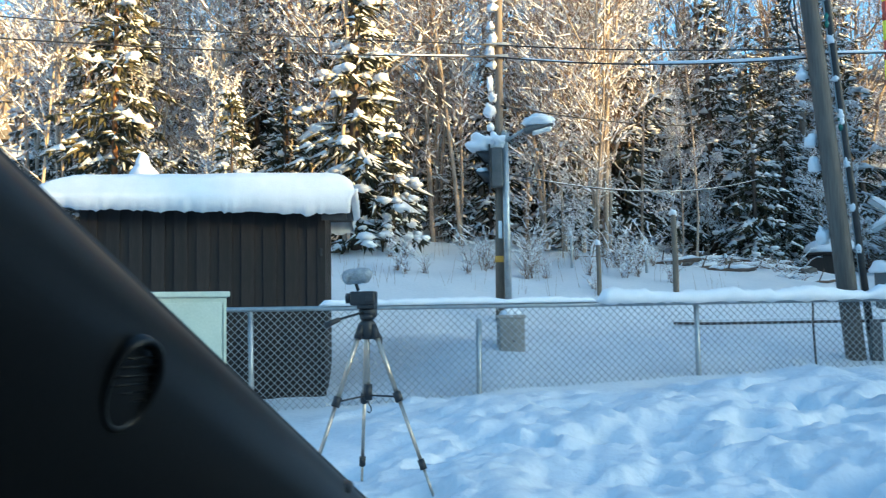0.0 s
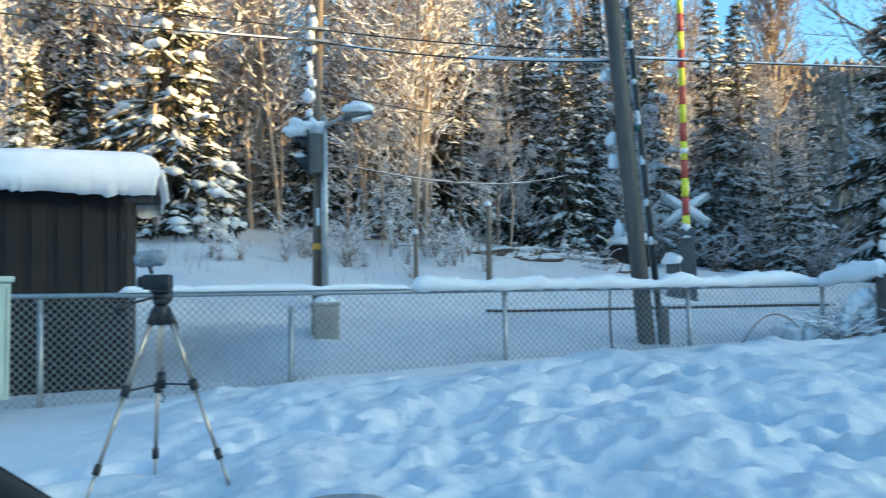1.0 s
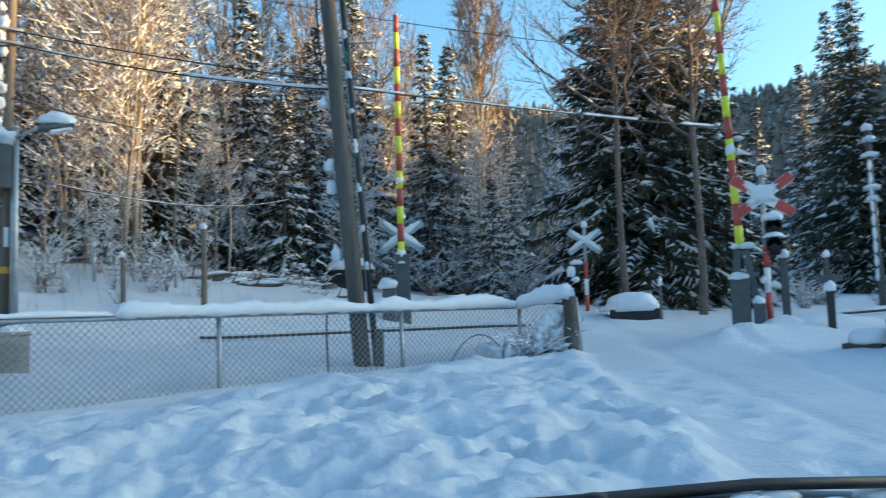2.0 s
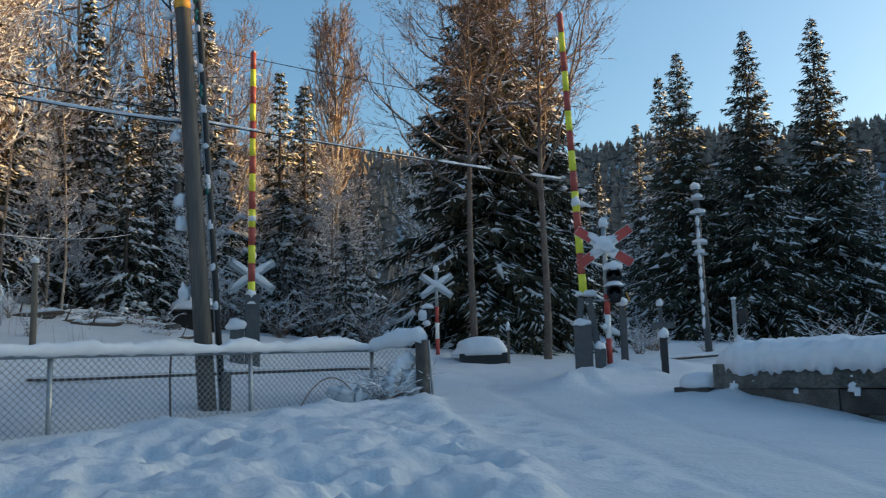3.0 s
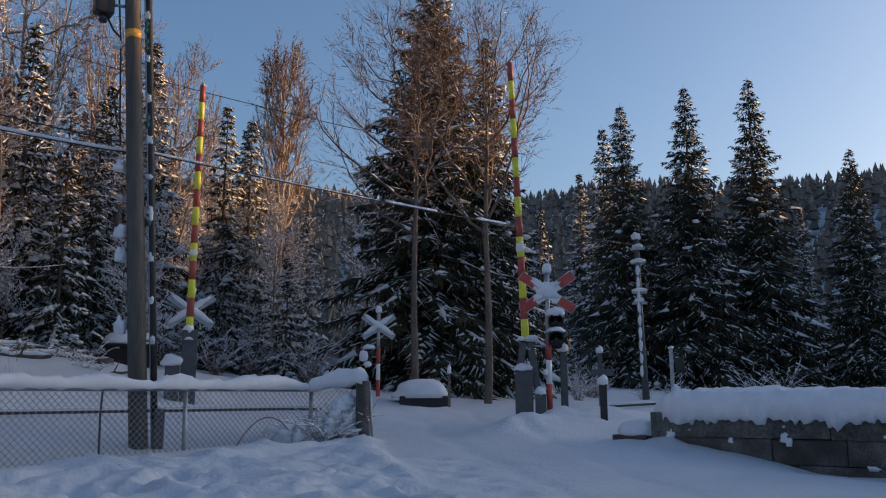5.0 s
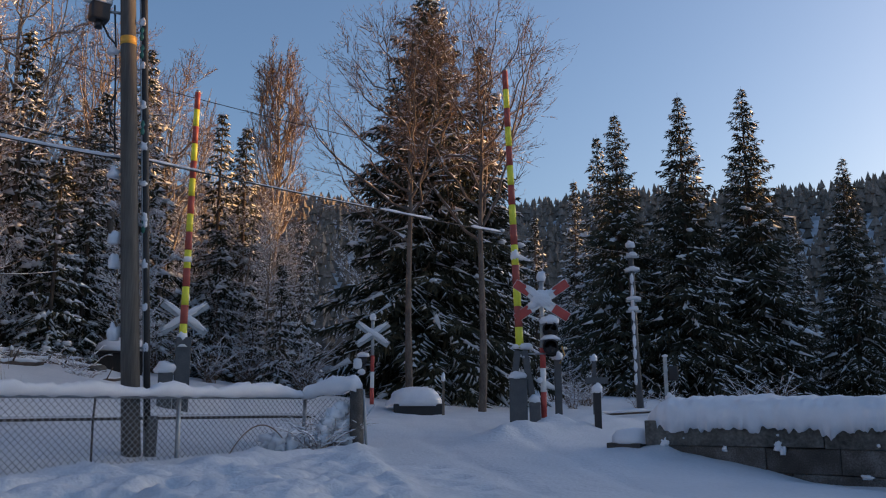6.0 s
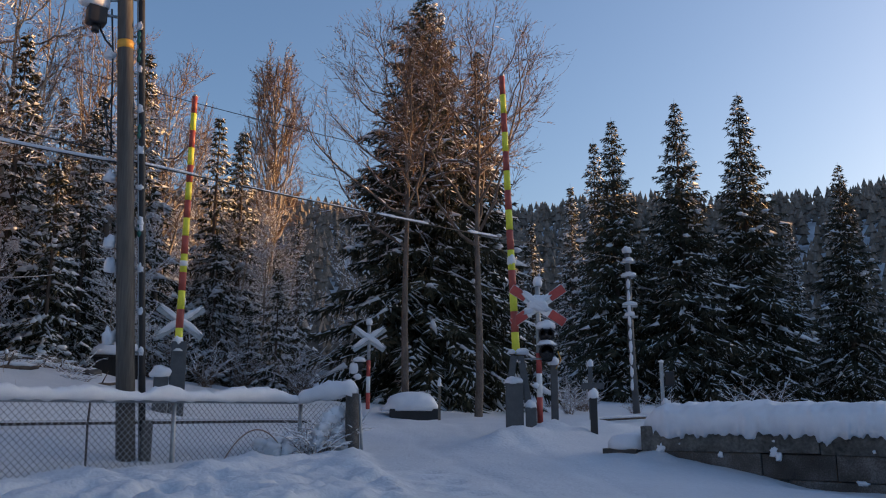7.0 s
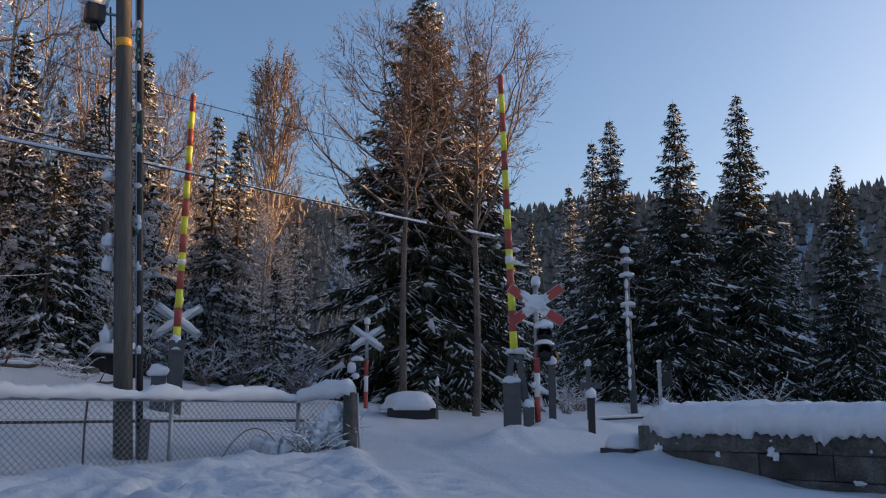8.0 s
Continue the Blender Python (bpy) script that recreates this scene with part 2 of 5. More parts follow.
def dents(x, y):
    """Footprints trodden through the snow bank."""
    z = 0.0
    for fx, fy, k in FOOT:
        d2 = ((x - fx) / 0.17) ** 2 + ((y - fy) / 0.13) ** 2
        if d2 < 6:
            d2 = max(0.0, d2 * (1 + 0.7 * noise.noise(Vector((x * 5, y * 5, k * 40)))))
            z -= k * math.exp(-d2) - 0.16 * k * math.exp(-((d2 - 2.2) ** 2))
    return z


foot_rng = random.Random(5)
FOOT = []
for row_u, row_w, du, dw, count in ((0.6, 3.3, 0.45, 0.10, 9), (1.2, 4.6, 0.42, 0.22, 9), (3.0, 2.6, 0.28, 0.42, 9), (-0.6, 5.0, 0.40, 0.16, 5), (4.6, 4.0, 0.3, 0.35, 7)):
    for k in range(count):
        FOOT.append((*xy(row_u + du * k + foot_rng.uniform(-0.15, 0.15), row_w + dw * k + (0.14 if k % 2 else -0.14) + foot_rng.uniform(-0.1, 0.1)), foot_rng.uniform(0.09, 0.20)))
# a single trail of prints up the cleared road
for k in range(13):
    FOOT.append((4.05 + 0.145 * k + (0.10 if k % 2 else -0.10), 3.7 + 0.39 * k, foot_rng.uniform(0.035, 0.06)))
for k in range(34):
    FOOT.append((*xy(foot_rng.uniform(-0.8, 5.5), foot_rng.uniform(2.4, 7.6)), foot_rng.uniform(0.05, 0.16)))


def build_ground():
    fine = [-52 + 0.36 * k for k in range(int(132 / 0.36))]
    bearings = fine + [80 + 4 * k for k in range(57)]
    rings = [0.6]
    while rings[-1] < 2500:
        rings.append(rings[-1] * (1.02 if rings[-1] < 2.5 else 1.0065 if rings[-1] < 10 else 1.013 if rings[-1] < 16 else 1.03 if rings[-1] < 60 else 1.09))
    vs, fs = [(0, 0, ground(0, 0))], []
    nb = len(bearings)
    for r in rings:
        for b in bearings:
            x, y = r * math.sin(radians(b)), r * math.cos(radians(b))
            z = ground(x, y)
            if 2.0 < r < 10:
                z += dents(x, y)
            vs.append((x, y, z))
    for k in range(nb):
        fs.append((0, 1 + (k + 1) % nb, 1 + k))
    for i in range(len(rings) - 1):
        for k in range(nb):
            a, c = 1 + i * nb + k, 1 + i * nb + (k + 1) % nb
            fs.append((a, c, c + nb, a + nb))
    me = bpy.data.meshes.new("ground")
    me.from_pydata(vs, [], fs)
    me.polygons.foreach_set("use_smooth", [True] * len(me.polygons))
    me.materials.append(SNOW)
    return tagged(new("ground", me), "uneven snow-covered ground rising to a wooded ridge", "ground", kind="structure")


build_ground()


# ---- trees ----
def spikes(a, b, r, out_v, out_f, droop=None):
    """Many thin three-sided spikes at once: from points a to points b with radius r at the root and a third of it at the tip."""
    n = len(a)
    d = b - a
    side = np.stack([d[:, 1], -d[:, 0], np.zeros(n)], 1)
    side /= np.linalg.norm(side, axis=1)[:, None] + 1e-9
    up = np.cross(side, d)
    up /= np.linalg.norm(up, axis=1)[:, None] + 1e-9
    r = np.asarray(r).reshape(-1, 1) * np.ones((n, 1))
    base = sum(len(q) for q in out_v)
    ring = []
    for k in range(3):
        w = 2 * math.pi * k / 3 + math.pi / 2
        ring.append(side * math.cos(w) * r + up * math.sin(w) * r)
    pts = np.stack([a + ring[0], a + ring[1], a + ring[2], b + ring[0] * 0.3, b + ring[1] * 0.3, b + ring[2] * 0.3], 1).reshape(-1, 3)
    out_v.append(pts)
    o = base + 6 * np.arange(n)[:, None]
    out_f.append(np.concatenate([o + np.array([[0, 1, 4, 3]]), o + np.array([[1, 2, 5, 4]]), o + np.array([[2, 0, 3, 5]])], 0))


def needles(a, b, r, out_v, out_f):
    """Pointed three-sided spikes, for needle sprays and last twigs."""
    n = len(a)
    d = b - a
    side = np.stack([d[:, 1], -d[:, 0], np.zeros(n)], 1)
    side /= np.linalg.norm(side, axis=1)[:, None] + 1e-9
    up = np.cross(side, d)
    up /= np.linalg.norm(up, axis=1)[:, None] + 1e-9
    r = np.asarray(r).reshape(-1, 1) * np.ones((n, 1))
    base = sum(len(q) for q in out_v)
    ring3 = [side * math.cos(w) * r + up * math.sin(w) * r for w in (math.pi / 2, math.pi * 7 / 6, math.pi * 11 / 6)]
    mid = a + d * 0.25
    out_v.append(np.stack([mid + ring3[0], mid + ring3[1], mid + ring3[2], b, a], 1).reshape(-1, 3))
    o = base + 5 * np.arange(n)[:, None]
    out_f.append(np.concatenate([o + np.array([[0, 1, 3, 3]]), o + np.array([[1, 2, 3, 3]]), o + np.array([[2, 0, 3, 3]])], 0))


def clumps(c, size, g, out_v, out_f):
    """Rounded clumps of snow, each a dented eight-sided lump."""
    n = len(c)
    base = sum(len(q) for q in out_v)
    unit = np.array([(1, 0, 0), (0.3, 0.95, 0), (-0.9, 0.5, 0), (-0.6, -0.8, 0), (0.5, -0.9, 0), (0.62, 0.1, 0.42), (0.1, 0.62, 0.45), (-0.6, 0.2, 0.4), (-0.3, -0.55, 0.45), (0.4, -0.5, 0.4), (0, 0, 0.56), (0, 0, -0.45)])
    pts = unit[None] * size[:, None, None] * g.uniform(0.8, 1.2, (n, 12, 1)) + c[:, None]
    out_v.append(pts.reshape(-1, 3))
    o = base + 12 * np.arange(n)[:, None]
    for k in range(5):
        j = (k + 1) % 5
        out_f.append(o + np.array([[k, j, 5 + j, 5 + k]]))
        out_f.append(o + np.array([[5 + k, 5 + j, 10, 10]]))
        out_f.append(o + np.array([[j, k, 11, 11]]))


def array_mesh(name, vs, fs, smooth=False):
    me = bpy.data.meshes.new(name)
    v, f = np.concatenate(vs), np.concatenate(fs)
    me.from_pydata(v.tolist(), [], [q[:3] if q[2] == q[3] else q for q in f.tolist()])
    me.polygons.foreach_set("use_smooth", [smooth] * len(me.polygons))
    return me


def spruce_meshes(height, width, seed, low=0.04, snow=0.55, spacing=0.36, limbs=6, shape=0.85, dense=0.12, fat=1.15, heavy=0.20, girth=0.012, lump=1.0):
    """Trunk, needle crown and snow load of one spruce."""
    g = np.random.default_rng(seed)
    trunk = Geo().tube([(0, 0, -0.6), (0, 0, height * 0.3), (0.02, 0.01, height * 0.7), (0, 0, height * 0.99)], [girth * height, girth * 0.83 * height, girth * 0.42 * height, 0.004], 7)
    nv, nf, sv, sf = [], [], [], []
    z = height * low
    while z < height * 0.985:
        k = z / height
        reach = width * (1 - k) ** shape * (0.55 + 0.45 * min(1, (k + 0.12) / 0.25)) * g.uniform(0.85, 1.1)
        count = max(4, int(limbs * (0.65 + 0.35 * (1 - k))))
        turn0 = g.uniform(0, 6.28)
        for i in range(count):
            az = turn0 + 6.283 * i / count + g.uniform(-0.35, 0.35)
            L = max(0.11, reach * g.uniform(0.6, 1.15))
            tilt = 0.60 * k - 0.34 + g.uniform(-0.12, 0.12)
            seg = 3
            s = np.linspace(0, 1, seg + 1)
            rad = L * s
            drop = tilt * rad - 0.20 * L * s ** 2 * (1.4 - k) + 0.10 * L * s ** 4
            pts = np.stack([rad * math.cos(az), rad * math.sin(az), z + drop + g.uniform(-0.1, 0.1)], 1)
            thick = 0.022 + 0.018 * L
            needles(pts[:-1], pts[1:] + (pts[1:] - pts[:-1]) * 0.15, thick * (1.15 - 0.6 * s[:-1]), nv, nf)
            m = max(4, int(L / dense))
            q = np.sort(g.uniform(0.10, 1.0, m))
            root = np.stack([np.interp(q, s, pts[:, j]) for j in range(3)], 1)
            sgn = np.where(np.arange(m) % 2 == 0, 1.0, -1.0)
            ang = az + sgn * g.uniform(0.40, 1.15, m)
            tl = np.minimum((0.18 + 0.40 * L * (1 - q) ** 0.7) * g.uniform(0.6, 1.2, m), 0.85)
            tip = root + np.stack([np.cos(ang) * tl, np.sin(ang) * tl, -tl * g.uniform(0.15, 0.8, m)], 1)
            needles(root, tip, (0.044 + 0.026 * g.random(m)) * (1 - 0.4 * k) * fat, nv, nf)
            some = g.random(m) < 0.6
            if some.any():
                hang = root + np.stack([0.25 * np.cos(ang) * tl, 0.25 * np.sin(ang) * tl, -tl * g.uniform(0.5, 1.0, m)], 1)
                needles(root[some], hang[some], (0.042 + 0.022 * g.random(some.sum())) * (1 - 0.4 * k) * fat, nv, nf)
            load = g.random(m) < snow * (1.1 - 0.5 * k)
            if load.any():
                lift = np.array([0, 0, 0.04])
                needles((root * 0.85 + tip * 0.15)[load] + lift, (root * 0.08 + tip * 0.92)[load] + lift * 0.7, (0.024 + 0.028 * g.random(load.sum())), sv, sf)
            if g.random() < snow * 0.9 and L > 0.3:
                a0 = int(g.integers(0, 3))
                needles(pts[a0:-1] + [0, 0, 0.06], pts[a0 + 1:] + (pts[a0 + 1:] - pts[a0:-1]) * 0.2 + [0, 0, 0.04], (0.05 + 0.07 * g.random() ** 2) * min(1.3, L + 0.2) * np.ones(seg - a0), sv, sf)
            if heavy and L > 0.35 and g.random() < heavy:
                m = int(g.integers(2, 6))
                q = g.uniform(0.45, 1.0, m)
                c = np.stack([np.interp(q, s, pts[:, j]) for j in range(3)], 1) + g.uniform(-0.10, 0.10, (m, 3)) + [0, 0, 0.05]
                clumps(c, lump * g.uniform(0.06, 0.16, m) * min(1.2, 0.5 + 0.5 * L), g, sv, sf)
        z += spacing * (0.7 + 0.5 * (1 - k)) * g.uniform(0.75, 1.25)
    return trunk.mesh("trunk"), array_mesh("crown", nv, nf), array_mesh("branch_snow", sv, sf, True)


def birch_meshes(height, spread, seed, snow=0.5, fork=0.3, levels=3, upward=0.6, trunks=1, fine=1.0, thin=0.007, girth=0.0070, load=1.0):
    """Trunk and limbs, fine twigs, and the snow that lies along them."""
    g = random.Random(seed)
    limbs, tv, tf, sv, sf = Geo(), [], [], [], []
    ta, tb, tr, sa, sb, sr = [], [], [], [], [], []

    def grow(p, d, length, r, level):
        n = (5, 4, 3, 2, 2)[level]
        pts, dirs = [p], []
        dd = d.copy()
        for k in range(n):
            wob = 0.10 + 0.10 * level
            dd = (dd + Vector((g.uniform(-wob, wob), g.uniform(-wob, wob), g.uniform(-wob, wob) + 0.10 * upward * level))).normalized()
            pts.append(pts[-1] + dd * length / n)
            dirs.append(dd.copy())
        radii = [max(thin, r * (1 - 0.75 * k / n)) for k in range(n + 1)]
        if level < 2:
            limbs.tube(pts, radii, 6 if level == 0 else 3, cap=False)
        else:
            for k in range(n):
                ta.append(pts[k]), tb.append(pts[k + 1]), tr.append(radii[k])
        for k in range(n):
            if level > 0 and abs(dirs[k].z) < 0.92 and g.random() < snow:
                o = Vector((0, 0, radii[k] * 0.7 + 0.008))
                sa.append(pts[k] + o), sb.append(pts[k + 1] + o), sr.append(max(0.013 * load, radii[k] * 0.95) * g.uniform(0.8, 1.5))
        if level >= levels:
            return
        kids = {0: int(16 * fine), 1: int(8 * fine), 2: 5, 3: 3}[level]
        for c in range(kids):
            q = (fork + (1 - fork) * (c + g.random()) / kids) if level == 0 else 0.2 + 0.8 * (c + g.random()) / kids
            f = min(n - 1, int(q * n))
            at = pts[f].lerp(pts[f + 1], q * n - f)
            az = g.uniform(0, 6.283)
            side = Vector((math.cos(az), math.sin(az), g.uniform(-0.1, 0.5)))
            side = (side - dirs[f] * side.dot(dirs[f]) * 0.8).normalized()
            lean = g.uniform(0.45, 0.85) if level == 0 else g.uniform(0.4, 0.75)
            nd = (dirs[f] * (1 - lean) + side * lean + Vector((0, 0, 0.22 * upward))).normalized()
            ln = {0: spread * (1.1 - 0.65 * max(0, q - fork) / (1 - fork)), 1: length * 0.48, 2: length * 0.5, 3: length * 0.5}[level] * g.uniform(0.65, 1.15)
            grow(at, nd, ln, max(0.005, radii[f] * (0.42 if level == 0 else 0.5)), level + 1)

    for k in range(trunks):
        az = g.uniform(0, 6.28)
        lean = 0.03 if trunks == 1 else 0.16
        grow(Vector((0.15 * k, 0.1 * k, -0.4)), Vector((math.cos(az) * lean, math.sin(az) * lean, 1)).normalized(), height * (1 - 0.08 * k), girth * height, 0)
    needles(np.array([tuple(q) for q in ta]), np.array([tuple(q) for q in tb]) * 1.0 + 0.12 * (np.array([tuple(q) for q in tb]) - np.array([tuple(q) for q in ta])), np.array(tr) * 1.15, tv, tf)
    out = [limbs.mesh("trunk"), array_mesh("twig_crown", tv, tf)]
    if sa:
        needles(np.array([tuple(q) for q in sa]), np.array([tuple(q) for q in sb]), np.array(sr) * 1.2, sv, sf)
        out.append(array_mesh("branch_snow", sv, sf))
    return out


def vase_meshes(height, reach, seed, first=0.36, limbs=15, snow=0.3, girth=0.011, side=11, dome=0.33, fine=0.0045, forks=(2, 1)):
    """A bare tree whose limbs fan out and sweep up into a rounded crown of fine twigs."""
    g = random.Random(seed)
    wood, ta, tb, tr, sa, sb, sr = Geo(), [], [], [], [], [], []
    stem = [Vector((0.05 * math.sin(1.7 * k + seed), 0.05 * math.cos(2.3 * k + seed), -0.4 + (0.84 * height + 0.4) * k / 8)) for k in range(9)]
    wood.tube(stem, [height * girth * (1 - 0.86 * k / 8) for k in range(9)], 8, cap=False)

    def jolt(a):
        return Vector((g.uniform(-a, a), g.uniform(-a, a), g.uniform(-a, a)))

    def snowy(p, q, r):
        sa.append(p + Vector((0, 0, r * 0.7 + 0.006))), sb.append(q + Vector((0, 0, r * 0.7 + 0.006))), sr.append(max(0.011, r * 0.9) * g.uniform(0.7, 1.3))

    def shoot(p, d, length, r, level):
        n = 3 if level == 0 else 2
        for k in range(n):
            d = (d + jolt(0.10) + Vector((0, 0, 0.12))).normalized()
            q = p + d * length / n
            ta.append(p), tb.append(q), tr.append(r)
            if d.z < 0.75 and g.random() < snow * (0.8, 0.45, 0.2)[level]:
                snowy(p, q, r)
            if level < 2:
                for c in range(forks[level]):
                    shoot(p.lerp(q, g.random()), (d + jolt(0.7)).normalized(), length * g.uniform(0.35, 0.6), max(fine, r * 0.6), level + 1)
            r = max(fine, r * 0.8)
            p = q

    for i in range(limbs):
        at = first + (0.80 - first) * (i / limbs) ** 0.9
        az = 2.4 * i + g.uniform(-0.4, 0.4)
        out = Vector((math.cos(az), math.sin(az), 0))
        far = reach * g.uniform(0.45, 1.0) * (1.0 if i < limbs * 0.7 else 0.6)
        base = at * height
        rise = max(1.0, height * (1 - dome * (far / reach) ** 2) * g.uniform(0.90, 1.0) - base)
        r0 = height * girth * (1 - 0.86 * at / 0.84) * 0.62
        pts = []
        for k in range(10):
            q = k / 9
            pts.append(Vector((0, 0, base)) + out * far * (1 - (1 - q) ** 1.7) + Vector((0, 0, rise * q ** 1.2)) + jolt(0.09) * (k > 0))
        radii = [max(0.008, r0 * (1 - q / 9) + 0.008) for q in range(10)]
        wood.tube(pts, radii, 5, cap=False)
        for k in range(9):
            d = (pts[k + 1] - pts[k]).normalized()
            if d.z < 0.93 and g.random() < snow * 1.6:
                snowy(pts[k], pts[k + 1], radii[k])
        for c in range(side):
            q = 0.15 + 0.83 * (c + g.random()) / side
            k = min(8, int(q * 9))
            d = (pts[k + 1] - pts[k]).normalized()
            shoot(pts[k].lerp(pts[k + 1], q * 9 - k), (d * 0.7 + jolt(0.8) + out * 0.15).normalized(), (0.5 + 1.1 * (1 - q)) * g.uniform(0.6, 1.15) * min(1.2, reach / 2.4), max(1.5 * fine, radii[k] * 0.5), 0)
    ar = lambda w: np.array([tuple(v) for v in w])
    tv, tf, sv, sf = [], [], [], []
    needles(ar(ta), ar(tb) + 0.12 * (ar(tb) - ar(ta)), np.array(tr) * 1.15, tv, tf)
    needles(ar(sa), ar(sb), np.array(sr) * 1.2, sv, sf)
    return wood.mesh("trunk"), array_mesh("twig_crown", tv, tf), array_mesh("branch_snow", sv, sf)


def tree(name, meshes, mats, names, label, category, group):
    ob = thing(name, pose(0, 0, -200), label, category, group)
    for me, mat, n in zip(meshes, mats, names):
        o = part(n, me, mat, ob)
        if n != "trunk":
            o["kind"] = "stuff"
    return ob


def spruce(height, width, seed, label="snow-laden dark green spruce on the wooded slope", bark=None, **k):
    return tree("spruce_tree", spruce_meshes(height, width, seed, **k), (bark or SPRUCE_BARK, NEEDLES, TREE_SNOW), ("trunk", "crown", "branch_snow"), label, "tree", "spruces")


def birch(height, spread, seed, label="bare birch with snow lying along its twigs", **k):
    return tree("birch_tree", birch_meshes(height, spread, seed, **k), (BIRCH_BARK, TWIGS, TREE_SNOW), ("trunk", "twig_crown", "branch_snow"), label, "tree", "bare birches")


def vase_tree(height, reach, seed, label, bark=None, **k):
    return tree("bare_tree", vase_meshes(height, reach, seed, **k), (bark or BIRCH_BARK, TWIGS, TREE_SNOW), ("trunk", "twig_crown", "branch_snow"), label, "tree", "bare trees")


def stand(ob, x, y, turn, scale=1.0, sink=0.1):
    """Sets a copy of a tree upright on the ground."""
    o = copy_thing(ob, Matrix.Identity(4))
    o.matrix_basis = Matrix.Translation((x, y, ground(x, y, False) - sink)) @ Matrix.Rotation(turn, 4, "Z") @ Matrix.Diagonal((scale, scale, scale, 1))
    return o


def bearing_xy(b, d):
    return d * math.sin(radians(b)), d * math.cos(radians(b))


SPRUCES = [(13.5, spruce(13.5, 2.4, 1, snow=0.85, heavy=0.32, girth=0.009)), (15.0, spruce(15.0, 3.9, 2, snow=0.26, limbs=8, shape=0.9, dense=0.08, spacing=0.30, fat=1.0, heavy=0.06)), (10.0, spruce(10.0, 1.9, 3, snow=0.85, heavy=0.28)), (6.0, spruce(6.0, 1.5, 4, snow=0.85, label="young spruce bowed under thick snow"))]
BIRCHES = [(14.0, birch(14.0, 3.2, 11, snow=0.55, fork=0.20, fine=1.2, girth=0.0055, load=1.3)), (12.0, birch(12.0, 2.9, 12, snow=0.6, fork=0.16, fine=1.2, girth=0.0045, load=1.5)), (15.0, birch(15.0, 2.6, 13, snow=0.5, fork=0.30, fine=1.2, girth=0.0055)), (7.0, birch(7.0, 1.8, 14, snow=0.95, fork=0.12, load=1.6, label="slender birch sapling white with snow"))]
tree_rng = random.Random(21)


def clear_models():
    """Takes away the pattern trees once all copies stand."""
    for model in [o for o in scene.objects if o.parent is None and o.type == "EMPTY" and o.location.z < -150]:
        for o in (*model.children_recursive, model):
            bpy.data.objects.remove(o)


def plant(kinds, index, b, d, height):
    h0, ob = kinds[index]
    x, y = bearing_xy(b, d)
    return stand(ob, x, y, tree_rng.uniform(0, 6.28), height / h0)


# single spruces that stand out: kind, bearing, distance, height
for i, b, d, h in ((1, 57.8, 58, 22.0), (1, 53.6, 53, 20.0), (1, 49.2, 54, 19.2), (0, 47.9, 57, 18.6), (1, 63.6, 60, 17.0), (0, 46.2, 60, 16.0), (2, 43.4, 63, 13.6),
                   (2, 21.2, 28.5, 9.6), (2, 22.9, 29.0, 9.4), (0, 16.2, 27, 10.8), (0, 9.3, 30, 9.9), (0, 11.2, 30.5, 9.6), (0, 2.4, 23.5, 12.5), (0, -0.8, 24.5, 11.0),
                   (0, 60.4, 68, 14.6), (2, 27.0, 44, 9.0)):
    plant(SPRUCES, i, b, d, h)
# the wide spruce and the great bare tree by the crossing
x, y = bearing_xy(35.6, 26.7)
stand(spruce(14.6, 4.0, 31, snow=0.34, heavy=0.14, spacing=0.26, limbs=10, shape=0.75, dense=0.065, fat=0.9, label="tall broad spruce with snow clumps beside the crossing"), x, y, 0.3)
x, y = bearing_xy(39.6, 27.6)
stand(spruce(12.8, 2.6, 32, snow=0.34, heavy=0.12, spacing=0.27, limbs=8, dense=0.07, fat=0.9, label="dark spruce with drooping snowy boughs beside the crossing"), x, y, 1.3)
for b, d, h, reach, seed in ((39.5, 22.4, 12.4, 3.1, 33), (34.4, 22.6, 12.0, 3.4, 35)):
    x, y = bearing_xy(b, d)
    stand(vase_tree(h, reach, seed, "spreading bare tree with upswept snowy limbs", bark=ALDER_BARK, limbs=20, side=12, fine=0.0066, first=0.38, girth=0.0095, snow=0.4), x, y, 2.0)
x, y = bearing_xy(25.1, 33.0)
stand(vase_tree(15.6, 1.45, 34, "slender bare birch with fine reddish twigs", first=0.36, limbs=38, side=14, snow=0.2, girth=0.009, dome=0.38, fine=0.0105), x, y, 2.0)
for b, d, h, reach, seed in ((8.0, 26, 14.5, 2.2, 36), (13.6, 29, 13.5, 2.0, 37), (17.8, 30, 13.0, 2.1, 38)):
    x, y = bearing_xy(b, d)
    stand(vase_tree(h, reach, seed, "bare birch with fine frosted twigs", first=0.25, limbs=24, snow=0.5, girth=0.008, dome=0.45, fine=0.008), x, y, 1.0)
# snow-bowed spruces beside and above the shed
for b, d, h, w, seed in ((-15.8, 18.4, 10.6, 1.9, 43), (-24.2, 17.6, 3.9, 1.0, 44), (-13.2, 18.0, 3.0, 0.9, 45)):
    x, y = bearing_xy(b, d)
    stand(spruce(h, w, seed, snow=0.95, heavy=0.75, lump=1.25, label="spruce weighed down by thick clumps of snow"), x, y, 0.7)


def roof(b, d):
    """The wood grows lower towards the crossing."""
    if b < 4:
        return 99
    return max(4.0, d * math.tan(radians(24.5 - 7.5 * step(4, 24, b) + tree_rng.uniform(-5, 2))) - (ground(*bearing_xy(b, d), False) - 1.2))


